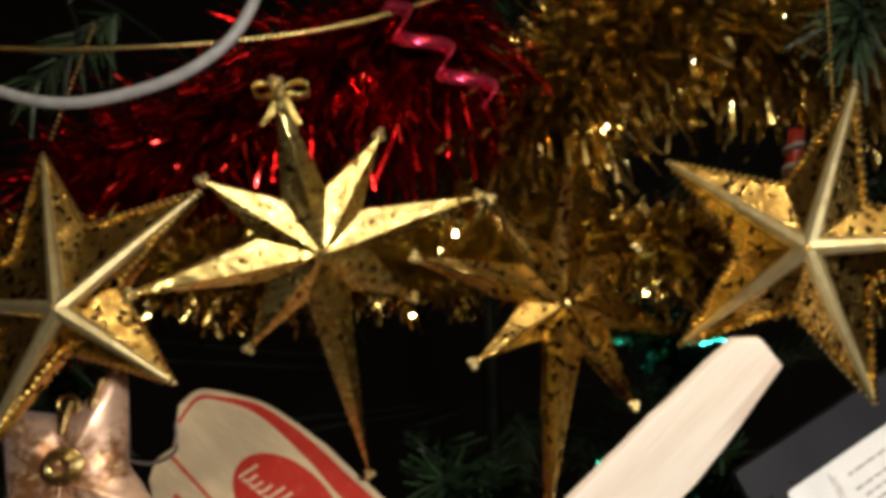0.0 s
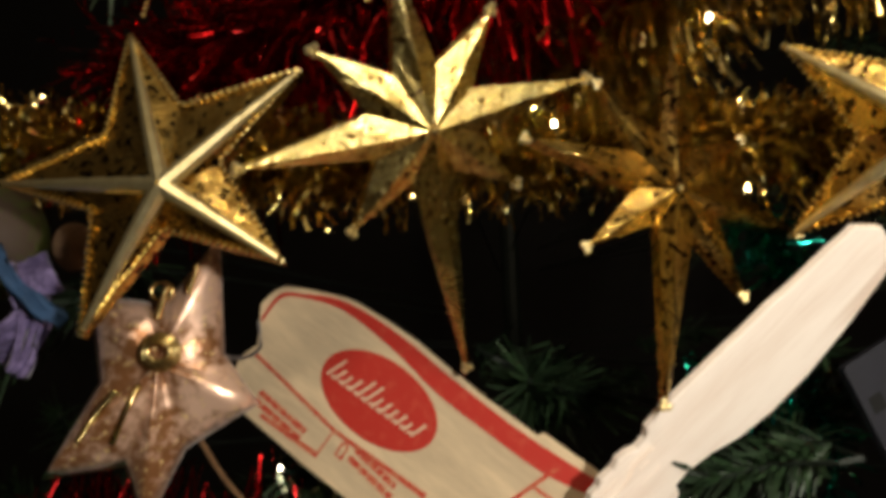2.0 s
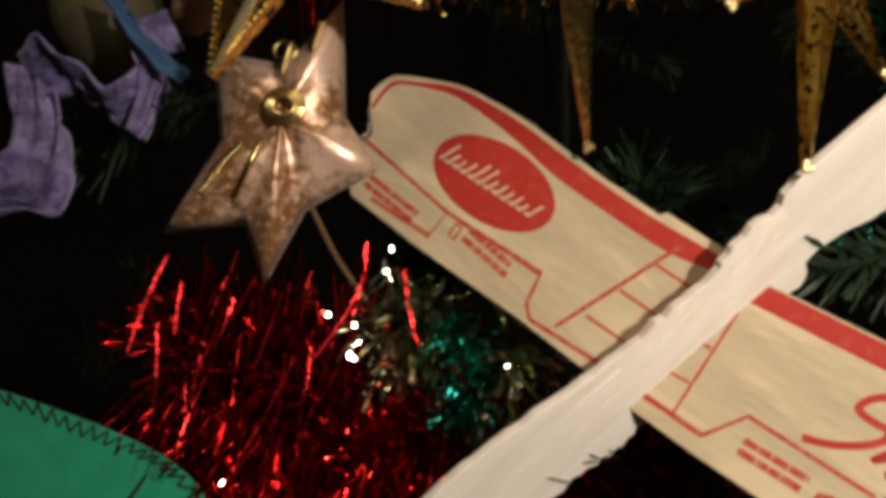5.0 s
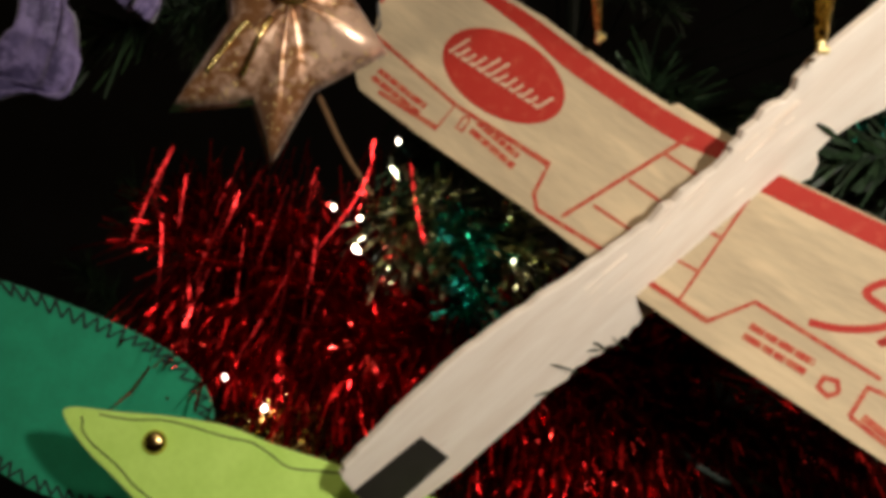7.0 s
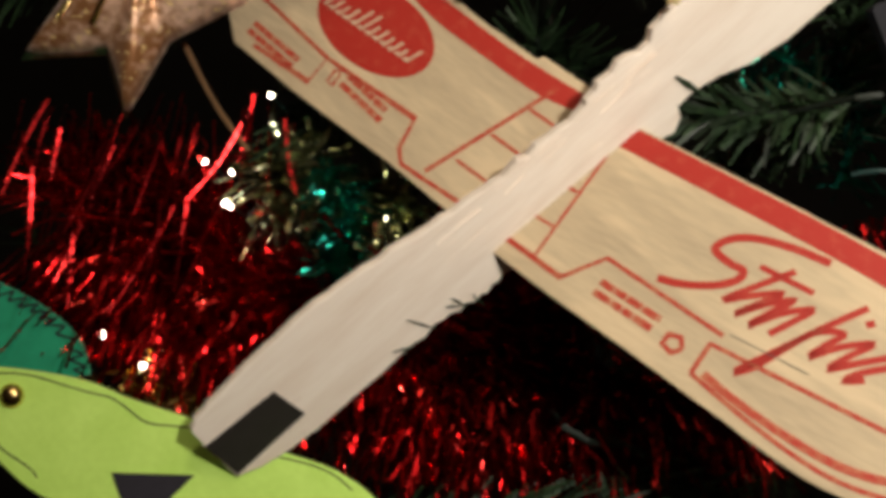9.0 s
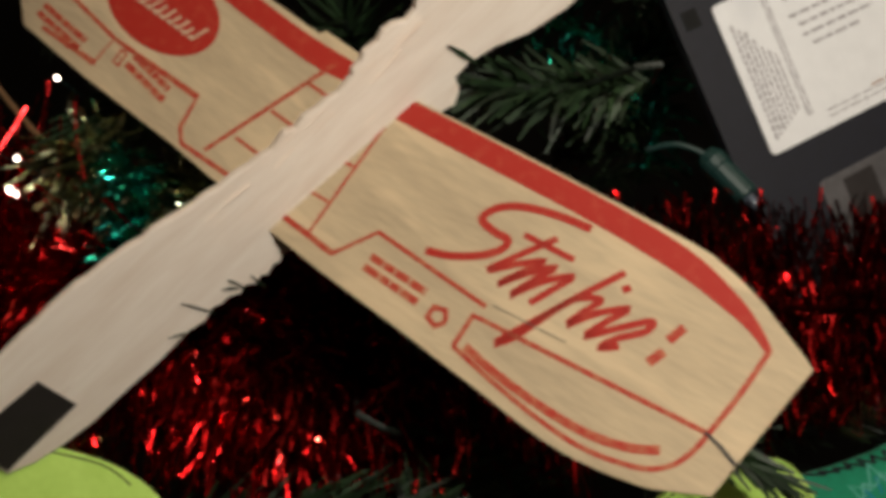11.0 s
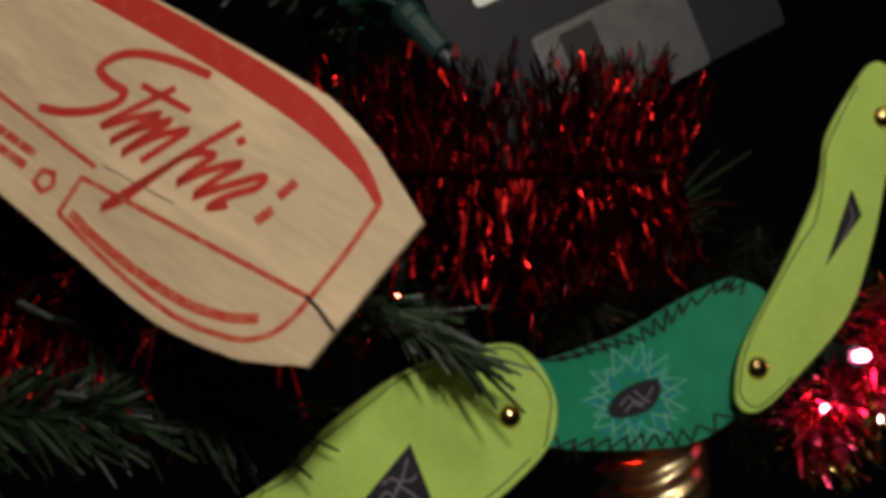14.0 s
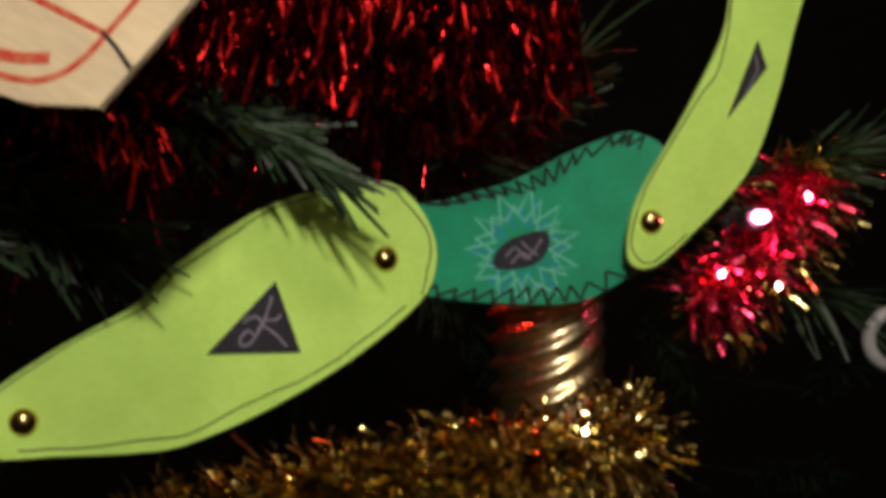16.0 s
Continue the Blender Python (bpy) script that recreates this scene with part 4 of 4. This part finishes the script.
# ---- floppy disk ----
fl = face_pose((0.0985, 0.0205, 1.1893), (0.868, 0.2326, 0.438), (0.2484, -0.9684, 0.0217))
floppy = thing("floppy_disk", fl, "black plastic floppy disk with a white printed label", "floppy disk")


def round_rect(x0, y0, x1, y1, r, cut=0):
    pts = []
    for cx, cy, a0 in ((x1 - r, y1 - r, 0), (x0 + r, y1 - r, 90), (x0 + r, y0 + r, 180), (x1 - r, y0 + r, 270)):
        pts += [(cx + r * math.cos(radians(a0 + 15 * k)), cy + r * math.sin(radians(a0 + 15 * k))) for k in range(7)]
    return pts


part("shell", plate(round_rect(-12.0, -38, 80, 56, 1.6), 3.2, -0.4, 0.3), PLASTIC, floppy)
part("write_tab", plate(round_rect(-9.6, 39.6, -4.8, 44.8, 0.3), 0.3, -0.25, 0.05), HOLE, floppy)
lb = part("paper_label", plate(round_rect(-0.6, 0, 70, 43, 1.6), 0.3, 0, 0.05), LABEL, floppy, "white label with grey small print")
sh = part("metal_shutter", plate(round_rect(9.2, -38.2, 53.8, -12.2, 1.8), 0.8, 0.15, 0.2), STEEL, floppy, "grey metal shutter")
part("shutter_window", plate(round_rect(16.2, -36, 26.4, -14.2, 0.6), 0.3, 0.25, 0.05), BLACK, sh)
for k in range(7):
    r = random.Random(k)
    bm = bmesh.new()
    x, s = 2.6 + 1.55 * k, 3.5 + 0.8 * k
    while s < (36 - 2 * k):
        w = r.uniform(0.6, 2.2)
        ribbon(bm, [(x, s), (x, s + w)], 0.95 if k < 3 else 0.75, 0.02)
        s += w + 0.45
    part("print_column", bm, TYPE, lb)
for k in range(2):
    bm = bmesh.new()
    x, s = 14.2 + 1.2 * k, 5.5
    while s < 39:
        w = random.Random(k * 7 + s).uniform(1.5, 4.5)
        ribbon(bm, [(x, s), (x, s + w)], 0.55, 0.02)
        s += w + 0.5
    part("print_column", bm, TYPE, lb)
for y, x0, x1, mat in ((4.6, 20, 57, TYPE), (2.9, 20, 62, TYPE), (5.6, 36, 44, TYPE_RED), (26, 22, 46, TYPE), (29, 22, 50, TYPE), (32, 20, 48, TYPE), (23, 24, 40, TYPE), (37, 20, 50, TYPE)):
    bm, s, r = bmesh.new(), x0, random.Random(int(y * 10))
    while s < x1:
        w = r.uniform(1.5, 4.5)
        ribbon(bm, [(s, y), (min(x1, s + w), y)], 0.9 if y > 20 else 0.5, 0.02)
        s += w + 0.7
    part("print_line", bm, mat, lb)

# ---- light string ----
def led(place, way, glow, label, socket=True):
    ob = thing("string_light", look(place, Vector(place) + Vector(way)), label, "string light", "string lights")
    part("bulb", lathe([(0.4, -3.4), (1.1, -3.0), (1.5, -1.8), (1.5, 1.5), (1.3, 2.5)], 14), glow, ob, smooth=True)
    if socket:
        part("socket", lathe([(2.9, 1.6), (3.5, 2.2), (3.6, 12), (4.0, 12.4), (4.0, 15), (2.8, 17.5)], 16), GREEN_WIRE, ob, "dark green plastic socket", smooth=False)
        part("wire", tube(wire_line([(0, 0, 0.016), (0.0005, -0.001, 0.020), (0.001, -0.004, 0.025), (0.001, -0.010, 0.029)], 6), 0.0008, 8), GREEN_WIRE, ob)
    return ob


led((0.0905, 0.0145, 1.1765), (0.62, -0.25, -0.70), LED_OFF, "unlit clear bulb in a dark green socket")
led((0.218, 0.062, 1.095), (0.1, -0.9, 0.2), GLOW_PINK, "small pink glowing bulb among gold tinsel")
# hidden bulb added to put a red reflection on the brass
led((0.137, 0.080, 1.077), (0.8, -0.2, -0.4), GLOW_DEEP, "hidden red glowing bulb added to redden the brass screw base", True)
# glowing bulb added where the red tinsel only glints
led((0.108, 0.090, 1.150), (0.0, -0.9, -0.2), GLOW_RED, "small red glowing bulb standing in for a tinsel glint", True)
def spark(place, glow, label, r=0.00075):
    """A glowing bead that stands in for tinsel glints, and for bare bulbs, on a hair-thin wire that runs back into the
    branches.
    """
    ob = thing("glint_bead", Matrix.Translation(place), label, "fairy light", "fairy lights")
    part("bulb", ball(r, (0, 0, 0), (1, 1, 1.3), 10, 7), glow, ob, smooth=True)
    part("wire", tube([(0, 0.0006, 0), (0.003, 0.012, -0.004), (0.001, 0.03, 0.002)], 0.0002, 5), GREEN_WIRE, ob)


# glowing beads added where the tinsel glints
for p in ((-0.100, 0.032, 1.209), (-0.119, 0.032, 1.189), (-0.065, 0.032, 1.174), (-0.111, 0.032, 1.176), (-0.111, 0.032, 1.186)):
    spark(p, GLOW_WARM, "tiny warm white glowing bead for a glint in the red tinsel", 0.0005)
for p in ((-0.156, 0.050, 1.134), (-0.143, 0.050, 1.1245), (0.166, 0.046, 1.036), (-0.014, 0.020, 1.309), (-0.112, 0.030, 1.177), (0.228, 0.068, 1.074), (0.066, 0.030, 1.364), (0.036, 0.026, 1.342)):
    spark(p, GLOW_WARM, "tiny warm white glowing bead for glints and bulbs in the tinsel")
for p in ((-0.025, 0.034, 1.108), (-0.041, 0.030, 1.363), (0.079, 0.050, 1.116)):
    spark(p, GLOW_RED, "tiny red glowing bead for a glint in the tinsel")
for p in ((0.236, 0.070, 1.101), (0.211, 0.070, 1.077)):
    spark(p, GLOW_PINK, "tiny pink glowing bead for a glint in the tinsel")
tagged(part("cable", tube(wire_line([(-0.20, -0.004, 1.395), (-0.168, -0.008, 1.366), (-0.131, -0.010, 1.348), (-0.100, -0.010, 1.350), (-0.078, -0.010, 1.361), (-0.067, -0.010, 1.378), (-0.064, -0.006, 1.40)], 8), 0.0017, 10), WHITE_WIRE, smooth=True), "thin white plastic loop hanging over the needles", "cable")
chain = bmesh.new()
cl = wire_line([(-0.19, -0.002, 1.372), (-0.160, 0, 1.369), (-0.129, 0, 1.3665), (-0.09, 0, 1.366), (-0.05, 0, 1.369), (-0.015, 0, 1.377), (0.02, 0, 1.39)], 24)
for p in cl[::1]:
    bmesh.ops.create_icosphere(chain, subdivisions=1, radius=0.0009, matrix=Matrix.Translation(p))
tagged(part("bead_chain", chain, GOLD_BEAD), "fine gold bead string draped between the branches", "bead string")
for a, b in (((0.0925, -0.010, 1.333), (0.100, 0.004, 1.372)), ((-0.128, -0.006, 1.338), (-0.120, 0.005, 1.375))):
    bm = bmesh.new()
    for s in range(22):
        bmesh.ops.create_icosphere(bm, subdivisions=1, radius=0.0008, matrix=Matrix.Translation(Vector(a).lerp(Vector(b), s / 21)))
    tagged(part("bead_hanger", bm, GOLD_BEAD), "short gold bead hanger above a star", "hanger")

# ---- giant bulb ornament ----
gb = thing("bulb_ornament", pose(0.1615, 0.090, 1.074, 6, -5, 0), "red glass bulb ornament with a brass screw base", "ornament")
bm, rows = bmesh.new(), []
for k in range(61):
    h = -46 + 48 * k / 60
    rows.append([bm.verts.new(((17.0 + 1.7 * math.cos(2 * math.pi * h / 8.6 - 5 * a)) * MM * math.cos(a), (17.0 + 1.7 * math.cos(2 * math.pi * h / 8.6 - 5 * a)) * MM * math.sin(a), h * MM)) for a in (2 * math.pi * q / 40 for q in range(40))])
for a, b in zip(rows, rows[1:]):
    for q in range(40):
        bm.faces.new((a[q], a[(q + 1) % 40], b[(q + 1) % 40], b[q]))
part("screw_base", bm, BRASS, gb, smooth=True)
part("collar", lathe([(17.8, 0.5), (18.4, 1.5), (18.4, 5), (14, 9), (5, 11)], 32), BRASS, gb, smooth=True)
part("glass", lathe([(15.5, -45), (16.5, -48), (19, -54), (21, -64), (19, -76), (13, -86), (3, -91)], 36), BULB_RED, gb, smooth=True)

# ---- cloth ornament at the side ----
cloth = thing("cloth_ornament", Matrix.Translation((-0.180, 0.012, 1.255)), "crumpled lavender cloth ornament with a blue band and mottled ball", "ornament")


def drape(lines, rows=14, fold=0.002, seed=0):
    """Cloth stretched between two curves, with soft folds."""
    a, b = (smooth_line(l, 8) for l in lines)
    n = min(len(a), len(b))
    bm, prev = bmesh.new(), None
    for i in range(n):
        row = []
        for k in range(rows + 1):
            t = k / rows
            p = a[i].lerp(b[i], t)
            p = p + Vector((0, fold * math.sin(5.5 * t * math.pi + i * 0.35 + seed) * (0.4 + t) + fold * 1.5 * noise.noise((p * 60) + Vector((seed, 0, 0))), fold * 0.6 * math.sin(i * 0.8 + seed)))
            row.append(bm.verts.new(p))
        if prev:
            for k in range(rows):
                bm.faces.new((prev[k], prev[k + 1], row[k + 1], row[k]))
        prev = row
    return bm


def solid(ob, thick=0.001):
    md = ob.modifiers.new("thickness", "SOLIDIFY")
    md.thickness = thick
    return ob


part("mottled_ball", ball(0.017, (-0.008, 0.020, 0.026), (1, 0.9, 1.1), 24, 16), OLIVE, cloth, "dark olive mottled ball", smooth=True)
part("tan_knob", ball(0.0065, (0.024, 0.004, 0.022), (1, 0.9, 1.1), 16, 10), TAN, cloth, smooth=True)
solid(part("cloth_fold", drape([[(-0.026, 0.0, 0.008), (-0.018, -0.006, 0.012), (-0.006, -0.006, 0.004), (0.006, -0.007, -0.002), (0.016, -0.004, 0.010)], [(-0.018, 0.004, -0.004), (-0.010, 0.004, -0.001), (-0.002, 0.004, -0.006), (0.006, 0.004, -0.012), (0.018, 0.002, -0.002)]], 10, 0.0016, 1), LAVENDER, cloth, smooth=True))
solid(part("cloth_fold", drape([[(-0.028, -0.002, 0.007), (-0.026, -0.004, -0.004), (-0.026, -0.004, -0.016), (-0.034, 0.0, -0.026), (-0.046, 0.002, -0.030)], [(-0.019, 0.005, 0.006), (-0.014, 0.004, -0.008), (-0.011, 0.004, -0.020), (-0.013, 0.004, -0.035), (-0.034, 0.004, -0.037)]], 10, 0.002, 4), LAVENDER, cloth, smooth=True))
solid(part("cloth_fold", drape([[(0.002, -0.002, 0.018), (0.008, -0.006, 0.012), (0.012, -0.006, 0.002), (0.008, -0.004, -0.014)], [(0.014, 0.002, 0.014), (0.018, 0.0, 0.006), (0.017, 0.0, -0.003), (0.010, 0.002, -0.016)]], 8, 0.0016, 7), LAVENDER, cloth, smooth=True))
solid(part("cloth_cuff", drape([[(0.011, -0.006, 0.016), (0.014, -0.008, 0.011), (0.018, -0.006, 0.007)], [(0.019, -0.004, 0.020), (0.022, -0.006, 0.014), (0.024, -0.004, 0.008)]], 6, 0.0008, 2), LAVENDER, cloth, smooth=True))
solid(part("blue_band", drape([[(0.002, -0.009, 0.024), (0.009, -0.011, 0.014), (0.017, -0.010, 0.004), (0.024, -0.007, -0.002)], [(0.007, -0.007, 0.022), (0.014, -0.010, 0.014), (0.021, -0.009, 0.006), (0.027, -0.006, 0.001)]], 6, 0.0008, 3), BLUE_CLOTH, cloth, smooth=True))

# ---- small things ----
cane = thing("candy_ornament", pose(0.0885, 0.012, 1.325, 0, 8, 0), "small red and white striped candy ornament", "ornament")
part("stick", tube([(0, 0, -0.012), (0, 0, 0), (0.0005, 0, 0.010)], 0.0023, 12), STRIPE_RED, cane, smooth=True)
bm = bmesh.new()
for k in range(3):
    tube([(0.0023 * math.cos(a), 0.0023 * math.sin(a), -0.011 + 0.006 * k + 0.0008 * a) for a in (2 * math.pi * s / 16 for s in range(17))], 0.0011, 5, bm=bm)
part("stripe", bm, WHITE_WIRE, cane, smooth=True)
curl = bmesh.new()
prev = None
for s in range(60):
    t = s / 59
    c = Vector((-0.034 + 0.030 * t, -0.004, 1.372 - 0.030 * t)) + Vector((0.004 * math.sin(t * 16), 0.004 * math.cos(t * 16), 0.002 * math.sin(t * 16 + 1)))
    row = (curl.verts.new(c), curl.verts.new(c + Vector((0.0030, 0.0004, 0.0038))))
    if prev:
        curl.faces.new((prev[0], prev[1], row[1], row[0]))
    prev = row
solid(tagged(part("curled_ribbon", curl, PINK_FOIL, smooth=True), "curled pink-red foil ribbon above a gold star", "ribbon"), 0.0003)
tagged(part("wire_hook", tube(wire_line([(-0.127, 0.020, 1.252), (-0.120, 0.022, 1.246), (-0.112, 0.033, 1.2425), (-0.108, 0.044, 1.2455), (-0.109, 0.047, 1.254)], 6), 0.0006, 6), STEEL, smooth=True), "thin bent metal hook at the wing tip", "hook")
# thin hanging wire below the satin star
tagged(part("twig", tube(wire_line([(-0.123, 0.022, 1.222), (-0.116, 0.030, 1.206), (-0.108, 0.042, 1.192)], 6), 0.0009, 6), BROWN_WIRE, smooth=True), "thin brown-gold wire below the satin star", "twig")
ring = tube([Vector((0.2735 + 0.009 * math.cos(a), 0.080, 1.0565 + 0.009 * math.sin(a))) for a in (2 * math.pi * s / 28 for s in range(29))], 0.0022, 8, caps=False)
tagged(part("plastic_ring", ring, WHITE_WIRE, smooth=True), "white plastic ring hanging at the branch", "ring")
# loose needles caught on the glider
for x0, y0, x1, y1, wide in ((63.5, -5.5, 60.5, 3.6, 1.6), (-19, -6.8, -22, -3.9, 0.6), (-18, -7.0, -19.2, -2.9, 0.6), (-31.3, 1.0, -27.8, -7.4, 0.5), (-40.6, -3.8, -36.0, -6.6, 0.5), (-18.5, -4.8, -18.1, -8.5, 0.5), (-14.5, -6.2, -14.3, -11.9, 0.5)):
    bm = ribbon(bmesh.new(), [(x0, y0), ((x0 + x1) / 2, (y0 + y1) / 2 + 0.2), (x1, y1)], wide, 1.6, 0.3, 0.3)
    ob = tagged(part("loose_needle", bm, NEEDLE), "loose dark needle caught on the balsa", "needle", "loose needles")
    ob.matrix_world = fus
# small bow at the tip of a star
bow = thing("ribbon_bow", Matrix.Translation((-0.0605, -0.014, 1.3455)), "small bronze ribbon bow tied above a gold star", "bow")
for side in (-1, 1):
    bm, prev = bmesh.new(), None
    for k in range(15):
        a = math.pi * 2 * k / 14
        c = Vector((side * (0.004 - 0.004 * math.cos(a)), -0.001 + 0.001 * math.sin(a * 2), 0.0022 * math.sin(a) + 0.001 * k / 14))
        row = (bm.verts.new(c + Vector((0, -0.0018, 0.0006))), bm.verts.new(c + Vector((0, 0.0018, -0.0006))))
        if prev:
            bm.faces.new((prev[0], prev[1], row[1], row[0]))
        prev = row
    solid(part("bow_loop", bm, GOLD, bow, smooth=True), 0.0003)
    bm = bmesh.new()
    strip(bm, Vector((0, -0.001, 0)), Vector((side * 0.35, -0.1, -1)).normalized(), 0.010, 0.003, Vector((side * 0.2, 0, 0)), Vector((0, -1, 0.2)), 4)
    solid(part("bow_tail", bm, GOLD, bow), 0.0003)
part("knot", ball(0.0015, (0, -0.001, 0), (1, 0.8, 1), 10, 7), GOLD, bow, smooth=True)
